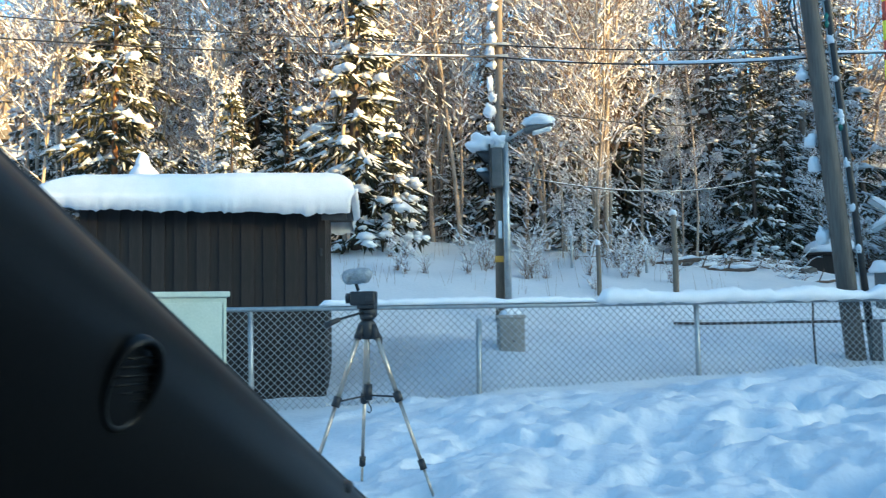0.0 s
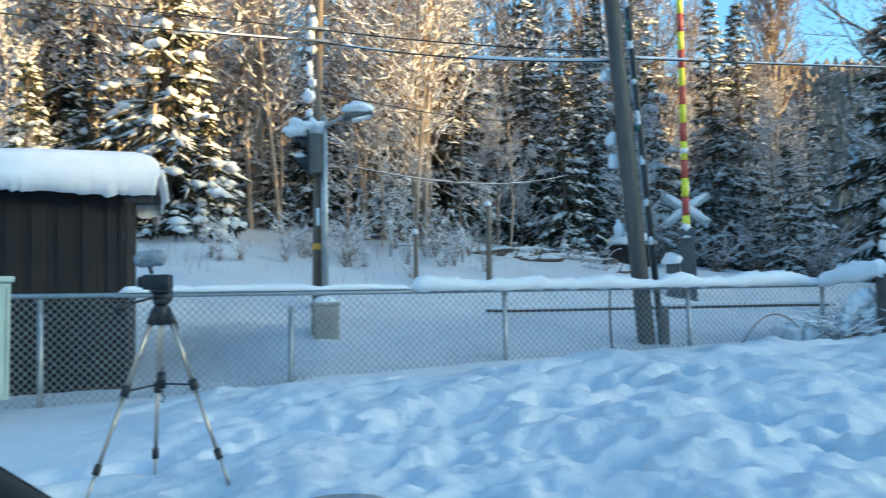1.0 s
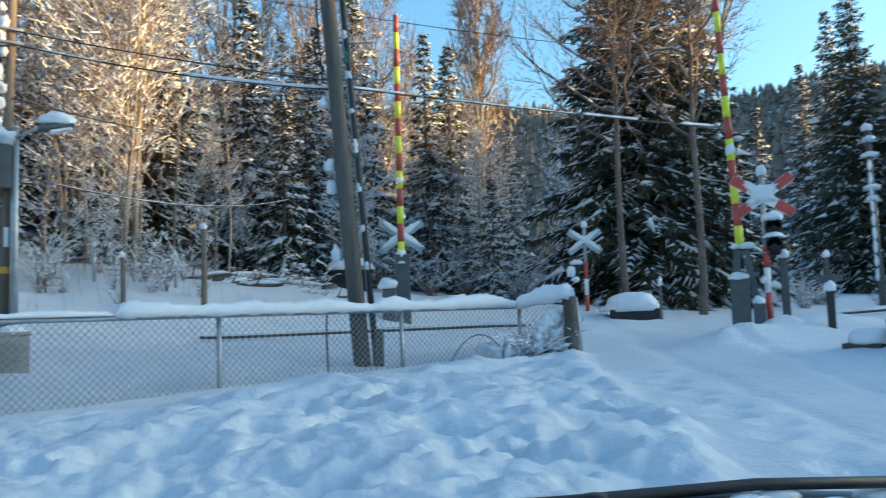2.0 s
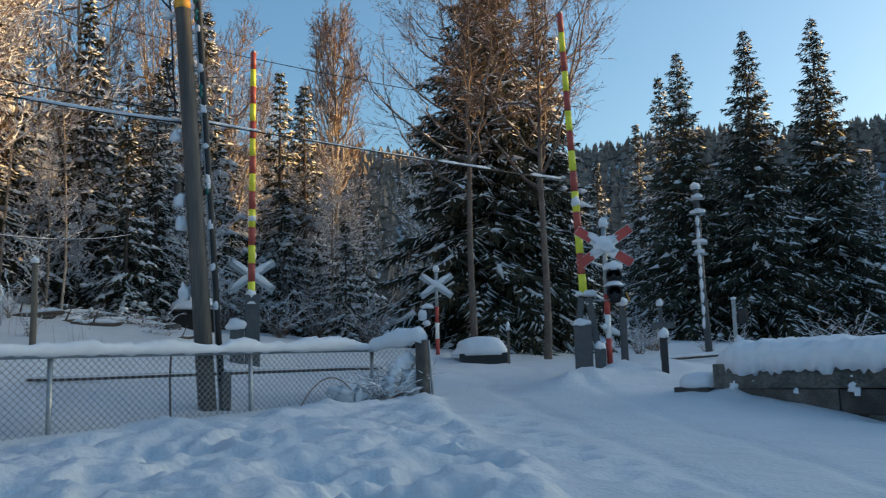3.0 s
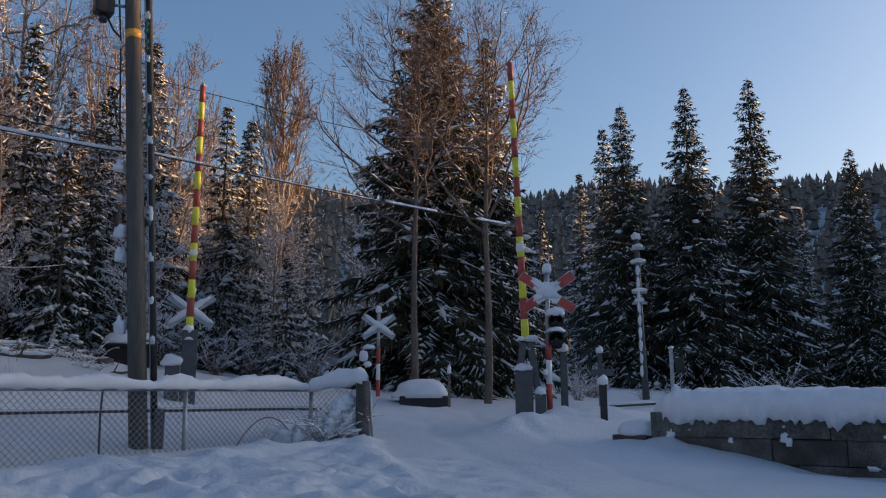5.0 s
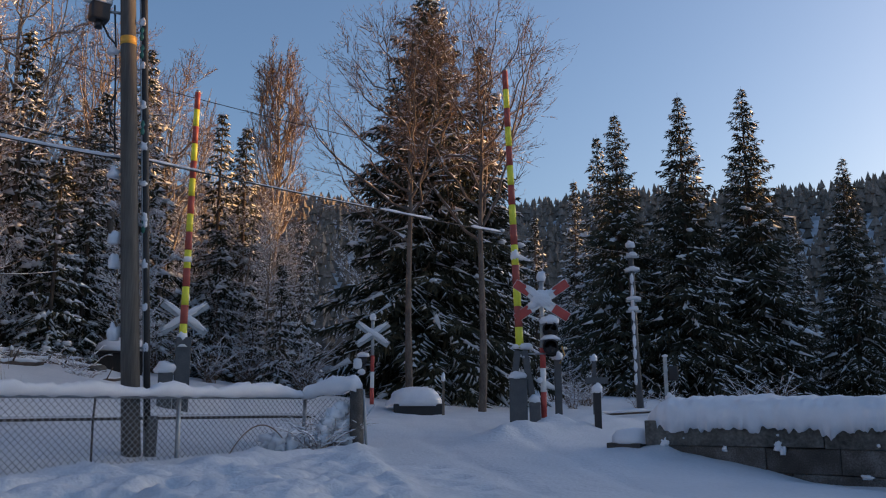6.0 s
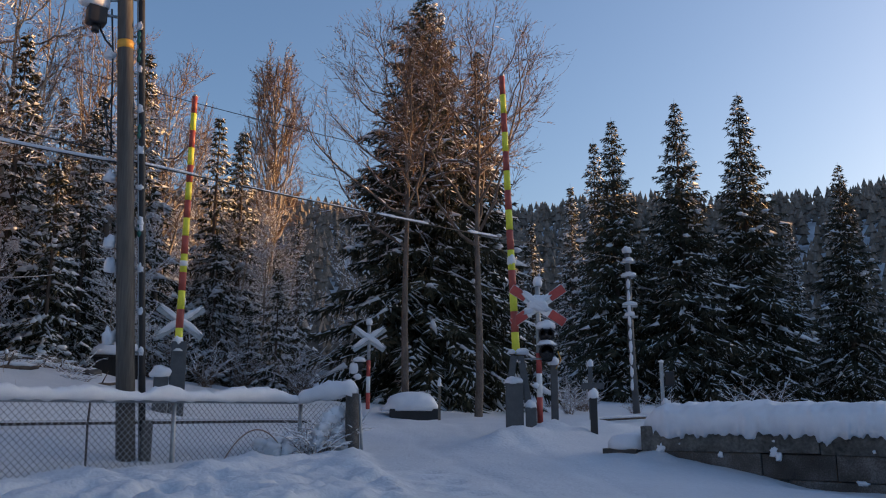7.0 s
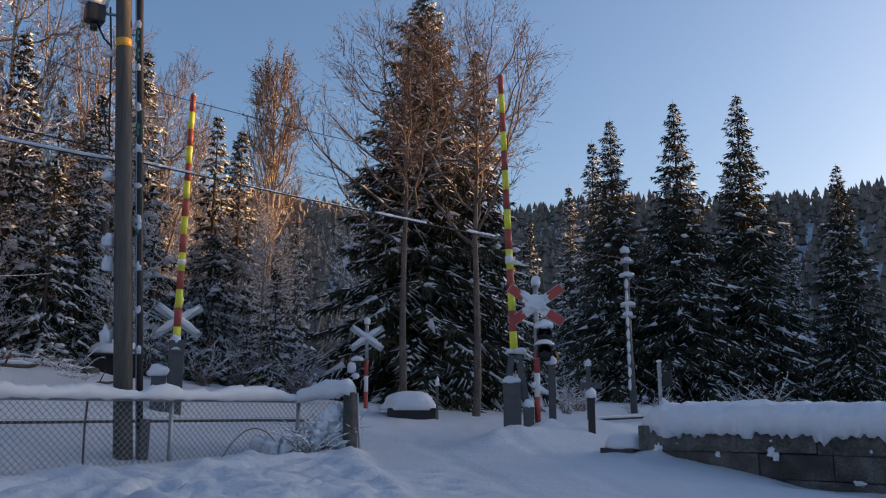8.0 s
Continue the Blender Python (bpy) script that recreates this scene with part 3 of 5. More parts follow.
# tall birches whose bare crowns stand over the spruces
for i, b, d, h in ((2, 10.6, 33, 15.0), (2, 15.6, 33, 14.0), (1, 6.5, 27, 12.5), (1, 31.0, 46, 12.0), (0, -4.0, 22.5, 14.0), (0, -2.2, 23.0, 14.0), (2, 1.0, 22.0, 14.5), (0, -12.0, 22.0, 13.0), (0, -20.0, 21.5, 13.0), (0, -24.0, 20.5, 13.0)):
    plant(BIRCHES, i, b, d, h)
x, y = bearing_xy(-31.5, 21.0)
stand(spruce(12.5, 1.9, 41, low=0.14, snow=0.6, girth=0.006, heavy=0.3, bark=PINE_BARK, label="tall pine with an orange trunk and snowy crown"), x, y, 1.0)
x, y = bearing_xy(-20.3, 23.0)
stand(spruce(13.0, 1.5, 42, low=0.40, snow=0.6, girth=0.006, bark=PINE_BARK, label="tall pine with an orange trunk and snowy crown"), x, y, 1.0)
# the wood behind the railway
for k in range(118):
    b = tree_rng.uniform(-46, 26)
    d = 20.5 + 20 * tree_rng.random() ** 1.2 + max(0, b - 5) * 0.35
    if tree_rng.random() < (0.24 if b < 3 else 0.34):
        i = tree_rng.choice((0, 0, 2, 2))
        plant(SPRUCES, i, b, d, min(SPRUCES[i][0] * tree_rng.uniform(0.75, 1.1), roof(b, d)))
    else:
        i = tree_rng.choice((0, 0, 1, 1, 2))
        plant(BIRCHES, i, b, d, min(BIRCHES[i][0] * tree_rng.uniform(0.75, 1.1), roof(b, d)))
for k in range(26):
    b, d = tree_rng.uniform(-32, 4), tree_rng.uniform(18.3, 22.5)
    i = tree_rng.choice((0, 1))
    plant(BIRCHES, i, b, d, tree_rng.uniform(8.5, 13))
for k in range(46):
    b, d = tree_rng.uniform(-44, 27), tree_rng.uniform(18.5, 25)
    kinds = SPRUCES if tree_rng.random() < 0.4 else BIRCHES
    plant(kinds, 3, b, d + max(0, b - 5) * 0.3, kinds[3][0] * tree_rng.uniform(0.35, 0.9))
for k in range(34):
    b = tree_rng.choice((tree_rng.uniform(24, 27), tree_rng.uniform(33, 61), tree_rng.uniform(42, 61)))
    d = tree_rng.uniform(60, 78)
    i = tree_rng.choice((0, 0, 2, 1))
    plant(SPRUCES, i, b, d, tree_rng.uniform(8.5, 13.0))
clear_models()


def far_woods():
    """The dark wood on the distant ridge, as one mass of small ragged crowns."""
    g = np.random.default_rng(9)
    n = 15000
    # Crowns past bearing 66 are unseen, added on the ridge that blocks the sun.
    b = np.radians(g.uniform(-55, 175, n))
    r = 75 + 150 * g.random(n) ** 0.7
    vs, fs = [], []
    x, y = r * np.sin(b), r * np.cos(b)
    z = np.array([ground(x[k], y[k], False) for k in range(n)])
    h = g.uniform(3.8, 6.8, n)
    for tier in range(3):
        a = np.stack([x, y, z + h * (0.05 + 0.28 * tier)], 1)
        c = np.stack([x + g.uniform(-0.1, 0.1, n), y, z + h * (0.5 + 0.25 * tier)], 1)
        needles(a, c, h * (0.21 - 0.05 * tier), vs, fs)
    me = array_mesh("far_woods", vs, fs)
    me.materials.append(FAR_WOOD)
    tagged(new("far_woods", me), "dark wooded ridge in the distance", "woods", kind="stuff")


far_woods()


# ---- small helpers for things out of doors ----
def snow_ridge(path, width, height, seed, skirt=0.0, rag=0.0, segs=10, wave=0.25, step_len=0.06):
    """A long cap of snow along a path: rounded on top, bulging over its support, with a ragged lower edge."""
    g = Geo()
    pts = [Vector(path[0])]
    for a, b in zip(path, path[1:]):
        a, b = Vector(a), Vector(b)
        n = max(1, int((b - a).length / step_len))
        pts += [a.lerp(b, (k + 1) / n) for k in range(n)]
    rows = []
    total = len(pts) - 1
    for i, p in enumerate(pts):
        d = (pts[min(i + 1, total)] - pts[max(i - 1, 0)])
        side = Vector((d.y, -d.x, 0)).normalized()
        s = i * step_len
        end = min(1.0, math.sqrt(max(0.03, min(i, total - i) * step_len / (0.45 * width + 0.02))))
        k = 1 + wave * noise.noise(Vector((s * 1.3, seed, 0.3))) + 0.6 * wave * noise.noise(Vector((s * 4.7, seed, 9.3))) + 0.35 * wave * noise.noise(Vector((s * 12.0, seed, 2.3)))
        row = []
        for j in range(segs + 1):
            w = math.pi * j / segs
            c, q = math.cos(w), math.sin(w)
            bulge = 1 + 0.10 * noise.noise(Vector((s * 3, j * 0.7, seed))) + 0.10 * noise.noise(Vector((s * 10, j * 0.9, seed)))
            o = side * (c * width / 2 * (0.9 + 0.1 * k) * end * bulge)
            z = height * k * (abs(q) ** 0.55) * end * bulge
            if j in (0, segs):
                z = -skirt - rag * (0.5 + 0.5 * noise.noise(Vector((s * 9.0, seed * 2.0 + j, 4)))) - rag * 0.8 * max(0, noise.noise(Vector((s * 3.1, seed + j, 8)))) - rag * 0.9 * max(0, noise.noise(Vector((s * 21.0, seed + j, 5)))) ** 1.3
                o *= 0.97
            elif j in (1, segs - 1):
                o *= 1.04
            row.append(len(g.v))
            g.v.append(p + o + Vector((0, 0, z)))
        rows.append(row)
    for a, b in zip(rows, rows[1:]):
        for j in range(segs):
            g.f.append((a[j], a[j + 1], b[j + 1], b[j]))
        g.f.append((a[segs], a[0], b[0], b[segs]))
    g.f.append(tuple(rows[0])), g.f.append(tuple(reversed(rows[-1])))
    return g


def facing(x, y, z, turn=0.0):
    """A pose whose local y points away from the car park."""
    return Matrix.Translation((x, y, z)) @ Matrix.Rotation(-math.atan2(x, y) + radians(turn), 4, "Z")


def ring(r, z, n=16):
    return [(r * math.cos(2 * math.pi * k / n), r * math.sin(2 * math.pi * k / n), z) for k in range(n)]


# ---- chain-link fence ----
def fence():
    rail_z = 1.31
    posts = [-3.93, -1.44, 1.05, 3.54, 6.03, 8.12]
    corner, end = xy(8.12, FENCE_W), (6.03, 10.15)
    ob = thing("chain_link_fence", Matrix.Identity(4), "galvanised chain-link fence with snow on its top rail", "fence")
    spots = [xy(u, FENCE_W) for u in posts]
    for k, (x, y) in enumerate(spots):
        lean = 0.02 * math.sin(k * 2.1)
        top = 1.16 if k == 2 else rail_z
        part("post", Geo().tube([(x + lean, y + 0.02, ground(x, y) - 0.35), (x, y + 0.02, top)], 0.030, 10), GALV, ob)
    a, b = spots[0], corner
    part("top_rail", Geo().tube([(a[0], a[1], rail_z), ((a[0] + b[0]) / 2, (a[1] + b[1]) / 2, rail_z - 0.012), (b[0], b[1], rail_z)], 0.027, 10), GALV, ob)
    part("top_rail", Geo().tube([(b[0], b[1], rail_z), (end[0], end[1], rail_z + 0.14)], 0.027, 10), GALV, ob)
    # stout end post, half buried, with rough bark
    part("end_post", Geo().tube([(end[0] + 0.05, end[1] + 0.06, 0.3), (end[0] + 0.02, end[1] + 0.04, 0.9), (end[0], end[1] + 0.02, 1.43)], [0.105, 0.10, 0.09], 10), DARK_BLOCK, ob, "rough dark timber end post")
    part("end_post_brace", Geo().tube([(end[0] + 0.17, end[1] - 0.02, 0.35), (end[0] + 0.09, end[1] - 0.02, 1.42)], 0.02, 8), GALV, ob)
    wire, pitch = 0.0040, 0.080
    ends = spots + [end]
    for (x0, y0), (x1, y1) in zip(ends, ends[1:]):
        d = Vector((x1 - x0, y1 - y0, 0))
        L = d.length
        d.normalize()
        z0, z1 = min(ground(x0, y0), ground(x1, y1)) - 0.15, rail_z - 0.02
        H = z1 - z0
        g = Geo()
        off = Vector((-d.y, d.x, 0)) * 0.004
        for sgn in (1, -1):
            s = -H if sgn > 0 else 0.0
            while s < (L if sgn > 0 else L + H):
                # a wire that climbs along the bay at 45 degrees
                lo, hi = (max(0.0, -s), min(H, L - s)) if sgn > 0 else (max(0.0, s - L), min(H, s))
                if hi - lo > 0.02:
                    pa = Vector((x0, y0, z0)) + d * (s + sgn * lo) + Vector((0, 0, lo)) + off * sgn
                    pb = Vector((x0, y0, z0)) + d * (s + sgn * hi) + Vector((0, 0, hi)) + off * sgn
                    g.tube([pa, pb], wire, 3, cap=False)
                s += pitch
        part("wire_mesh", g, GALV, ob)
    return ob


fence()
ax, ay = xy(-0.7, FENCE_W)
bx, by = xy(2.4, FENCE_W)
cx, cy = xy(8.1, FENCE_W)
tagged(part("rail_snow", snow_ridge([(ax, ay, 1.325), (bx, by, 1.325)], 0.09, 0.06, 3, wave=0.7), LUMP_SNOW), "thin strip of snow along the fence rail", "snow", "snow on the fence")
tagged(part("rail_snow", snow_ridge([(bx, by, 1.332), (cx, cy, 1.335)], 0.17, 0.125, 7, skirt=0.0, rag=0.05, wave=0.75), LUMP_SNOW), "lumpy white snow cap along the fence rail", "snow", "snow on the fence")
tagged(part("rail_snow", snow_ridge([(cx - 0.05, cy + 0.02, 1.33), (6.08, 10.1, 1.465)], 0.26, 0.19, 11, skirt=0.0, rag=0.09, wave=0.4), LUMP_SNOW), "thick snow cap over the end of the fence", "snow", "snow on the fence")


# ---- shed with a thick snow roof ----
def shed():
    u0, u1, w0, w1, top = -3.52, -0.76, 10.2, 12.0, 2.60
    m = Matrix.Translation((*xy(u0, w0), 0)) @ Matrix.Rotation(math.atan2(CU[1], CU[0]), 4, "Z")
    ob = thing("shed", m, "dark-stained timber shed with deep snow on its roof", "shed")
    L, D, base = u1 - u0, w1 - w0, 0.15
    part("wall", Geo().box((L - 0.06, D - 0.06, top - base), (L / 2, D / 2, base)), SHED_WOOD, ob, smooth=False)
    rng = random.Random(3)
    n = 21
    boards = {}
    for side in (0, 1):
        span = L if side == 0 else D
        k = n if side == 0 else 13
        bw = span / k
        for i in range(k):
            upper = i % 2 == 0
            key = (side, upper)
            if key not in boards:
                boards[key] = Geo().box((bw * (1.16 if upper else 0.94), 0.022, top - base), (0, 0, 0), bevel=0.004).mesh("board", False)
            o = -0.052 if upper else -0.026
            mm = Matrix.Translation(((i + 0.5) * bw, o + rng.uniform(-0.003, 0.003), base)) if side == 0 else Matrix.Translation((L - o, (i + 0.5) * bw, base)) @ Matrix.Rotation(math.pi / 2, 4, "Z")
            part("board", boards[key], SHED_WOOD, ob, at=mm)
    part("corner_board", Geo().box((0.10, 0.10, top - base), (L + 0.03, -0.03, base), bevel=0.006), SHED_WOOD, ob, smooth=False)
    part("corner_board", Geo().box((0.10, 0.10, top - base), (-0.01, -0.03, base), bevel=0.006), SHED_WOOD, ob, smooth=False)
    part("roof", Geo().box((L + 0.75, D + 0.7, 0.10), (L / 2, D / 2, top), bevel=0.01), SHED_WOOD, ob, smooth=False)
    part("fascia_board", Geo().box((0.30, 0.03, 0.24), (L + 0.20, -0.30, top - 0.24), bevel=0.005), BLACK, ob, smooth=False)
    part("soffit_box", Geo().box((0.26, 0.5, 0.2), (L + 0.19, 0.1, top - 0.14), bevel=0.01), BLACK, ob, smooth=False)
    part("hinge", Geo().box((0.03, 0.02, 0.09), (L + 0.03, -0.09, 1.95), bevel=0.003), BLACK, ob)
    part("hinge", Geo().box((0.03, 0.02, 0.09), (L + 0.03, -0.09, 0.85), bevel=0.003), BLACK, ob)
    # snow on the roof: a soft slab with a scalloped, overhanging edge
    g = Geo()
    nx, ny = 120, 40
    W, B = L + 0.90, D + 0.85
    for j in range(ny + 1):
        for i in range(nx + 1):
            a, b = 2 * i / nx - 1, 2 * j / ny - 1
            ea, eb = 1 - abs(a) ** 9, 1 - abs(b) ** 7
            x, y = L / 2 + a * W / 2, D / 2 + b * B / 2
            e = max(0.0, min(ea, eb)) ** 0.5
            left = step(-1.0, -0.72, a)
            h = 0.10 + (0.28 - 0.08 * (1 - left)) * e + 0.02 * fbm(x, y, 0.9, 2) + 0.03 * fbm(x + 5, y, 2.2, 2)
            g.v.append(Vector((x, y, top + h)))
    for j in range(ny):
        for i in range(nx):
            q = j * (nx + 1) + i
            g.f.append((q, q + 1, q + nx + 2, q + nx + 1))
    # the edge hangs down in scallops
    rim = [i for i in range(nx + 1)] + [(j + 1) * (nx + 1) - 1 for j in range(1, ny + 1)] + [ny * (nx + 1) + i for i in range(nx - 1, -1, -1)] + [j * (nx + 1) for j in range(ny - 1, 0, -1)]
    prev = rim
    for ringk, (inset, drop) in enumerate(((-0.030, 0.08), (-0.034, 0.18), (0.004, 0.27), (0.06, 0.31))):
        cur = []
        for q in rim:
            p = g.v[q]
            a = (p.x - L / 2) / (W / 2)
            cxx, cyy = L / 2 - p.x, D / 2 - p.y
            nrm = Vector((cxx / abs(cxx) if abs(a) > 0.97 else 0, cyy / abs(cyy) if abs(cyy) > B / 2 * 0.97 else 0, 0))
            s = p.x + 1.7 * p.y
            scal = 0.5 + 0.7 * noise.noise(Vector((s * 6.5, 2.2, 0))) + 0.5 * noise.noise(Vector((s * 19.0, 5.2, 0)))
            d = drop * (0.80 + 0.16 * a) + (0.055 * scal if ringk >= 2 else 0.012 * noise.noise(Vector((s * 9.0, 1.0, 0))))
            if abs(a) > 0.97:
                d *= 0.35
            cur.append(len(g.v))
            g.v.append(Vector((p.x, p.y, top + 0.12)) + nrm * (inset - 0.014 * noise.noise(Vector((s * 9.0, 3.0, 0)))) - Vector((0, 0, d - 0.02)))
        for k in range(len(rim)):
            k2 = (k + 1) % len(rim)
            g.f.append((prev[k2], prev[k], cur[k], cur[k2]))
        prev = cur
    snow = part("roof_snow", g, LUMP_SNOW)
    snow.matrix_basis = m
    tagged(snow, "deep rounded slab of snow lying on the shed roof", "snow")
    heap = Geo().blob((0.42, 0.95, top + 0.34), (0.30, 0.30, 0.20), 4, 0.2).blob((0.42, 0.9, top + 0.46), (0.19, 0.19, 0.22), 8, 0.2).blob((0.41, 0.9, top + 0.62), (0.095, 0.10, 0.20), 5, 0.15)
    pipe = part("roof_vent", heap, LUMP_SNOW)
    pipe.matrix_basis = m
    tagged(pipe, "roof vent hooded by a peak of snow", "vent")


shed()


# ---- cable cabinet before the fence ----
def cabinet():
    x, y = -3.86, 7.42
    ob = thing("cable_cabinet", Matrix.Translation((x, y, 0.40)) @ Matrix.Rotation(0.50, 4, "Z"), "pale green metal cable cabinet standing in snow", "cabinet")
    part("body", Geo().box((0.70, 0.36, 1.02), (0, 0, 0), bevel=0.012), GREEN_CAB, ob, smooth=False)
    part("lid", Geo().box((0.76, 0.42, 0.055), (0, 0, 1.02), bevel=0.015), GREEN_CAB, ob, smooth=False)
    door = part("door", Geo().box((0.62, 0.02, 0.92), (0.0, -0.19, 0.05), bevel=0.006), GREEN_CAB, ob, smooth=False)
    part("lock", Geo().box((0.045, 0.03, 0.16), (-0.25, -0.205, 0.42), bevel=0.008), BLACK, door, "black handle lock")
    part("edge_seam", Geo().box((0.012, 0.03, 0.94), (0.325, -0.187, 0.04), bevel=0.003), GREEN_CAB, ob, smooth=False)


cabinet()


# ---- tripod with a small camera and a furry microphone ----
def tripod():
    c = Vector((-1.325, 4.50, 0))
    ob = thing("tripod", Matrix.Translation(c), "bronze-coloured photo tripod standing in the snow", "tripod")
    for fx, fy in ((-0.31, -0.28), (-0.15, 0.39), (0.40, -0.13)):
        z = ground(c.x + fx, c.y + fy) + dents(c.x + fx, c.y + fy) - 0.06
        a, b = Vector((0.10 * fx, 0.10 * fy, 1.16)), Vector((fx, fy, z))
        mid, low = a.lerp(b, 0.40), a.lerp(b, 0.78)
        leg = part("leg", Geo().tube([a, mid], 0.0135, 8).tube([mid, low], 0.0105, 8).tube([low, b], 0.008, 8), ALU, ob)
        d = (b - a).normalized()
        for q, r in ((mid, 0.023), (low, 0.019)):
            part("leg_clamp", Geo().tube([q - d * 0.028, q + d * 0.028], r, 8), BLACK, leg)
        part("hinge", Geo().tube([a - d * 0.02, a + d * 0.06], 0.022, 8), BLACK, leg)
        part("spreader_arm", Geo().tube([mid, (0, 0, 0.79)], 0.005, 6), BLACK, ob)
    part("centre_column", Geo().tube([(0, 0, 0.76), (0, 0, 1.27)], 0.012, 10), ALU, ob)
    part("column_collar", Geo().tube([(0, 0, 0.765), (0, 0, 0.85)], 0.024, 10), BLACK, ob)
    part("hook", Geo().tube([(0, 0, 0.77), (0.004, 0, 0.74), (0.015, 0, 0.725), (0.018, 0, 0.705), (0.006, 0, 0.692), (-0.006, 0, 0.702)], 0.004, 6), BLACK, ob)
    part("shoulder", Geo().tube([(0, 0, 1.10), (0, 0, 1.13), (0, 0, 1.19), (0, 0, 1.21)], [0.030, 0.047, 0.047, 0.030], 12), BLACK, ob)
    part("crank", Geo().tube([(0.055, 0, 1.14), (0.075, 0, 1.11), (0.075, 0, 1.02)], 0.010, 6), BLACK, ob)
    head = part("pan_head", Geo().tube([(0, 0, 1.19), (0, 0, 1.21)], 0.028, 10).tube([(0, 0, 1.21), (0, 0, 1.24)], 0.040, 12).tube([(-0.04, 0, 1.25), (0.05, 0, 1.25)], 0.03, 10).box((0.10, 0.08, 0.02), (0, 0, 1.27), bevel=0.004), BLACK, ob)
    part("pan_handle", Geo().tube([(-0.02, -0.03, 1.25), (-0.13, -0.10, 1.215)], 0.007, 8).tube([(-0.13, -0.10, 1.215), (-0.205, -0.14, 1.18)], [0.014, 0.018], 8), BLACK, head)
    cam_ob = thing("video_camera", Matrix.Translation(c + Vector((-0.02, 0, 1.288))), "small black video camera on the tripod", "camera")
    part("camera_body", Geo().box((0.145, 0.08, 0.08), (0.0, 0, 0), bevel=0.012), BLACK, cam_ob)
    part("lens_barrel", Geo().tube([(-0.07, 0, 0.042), (-0.10, 0, 0.042)], 0.030, 12, up=(0, 0, 1)), BLACK, cam_ob)
    part("hot_shoe", Geo().tube([(-0.03, 0, 0.085), (-0.045, 0, 0.125), (-0.03, 0, 0.155)], 0.010, 6), BLACK, cam_ob)
    part("grip_strap", Geo().box((0.05, 0.02, 0.05), (0.05, -0.05, 0.015), bevel=0.008), BLACK, cam_ob)
    fur = Geo().tube([(-0.125 + 0.0145 * k, 0.004 * math.sin(k * 2.3), 0.160 + 0.0012 * k + 0.002 * math.sin(k * 1.9)) for k in range(13)], [0.016, 0.034, 0.042, 0.045, 0.043, 0.046, 0.044, 0.046, 0.043, 0.045, 0.042, 0.034, 0.016], 16, up=(0, 0, 1))
    part("windshield", fur, FUR, cam_ob, "grey furry microphone windshield")


tripod()


# ---- railway: two rails half buried, signal mast, stakes ----
for k, off in enumerate((0.0, 0.0)):
    pts, g = [], Geo()
    for i in range(40):
        x = (1.3 if k == 0 else 13.0) + i * (0.14 if k == 0 else 0.2)
        y = 12.9 + off - 0.12 * (x - 5.3)
        pts.append((x, y, ground(x, y, False) + 0.03))
    part_pts = [Vector(p) for p in pts]
    g.tube([p + Vector((0, 0, 0.03)) for p in part_pts], 0.030, 4)
    tagged(part("rail", g, STEEL), "rusty steel rail half buried in snow", "rail", "rails of the railway")
    tagged(part("rail_snow", snow_ridge([p + Vector((0, 0.02, 0.068)) for p in part_pts], 0.045, 0.03, 20 + k, wave=0.8, step_len=0.2, segs=6), LUMP_SNOW), "strip of snow lying on a rail", "snow", "snow on the rails")


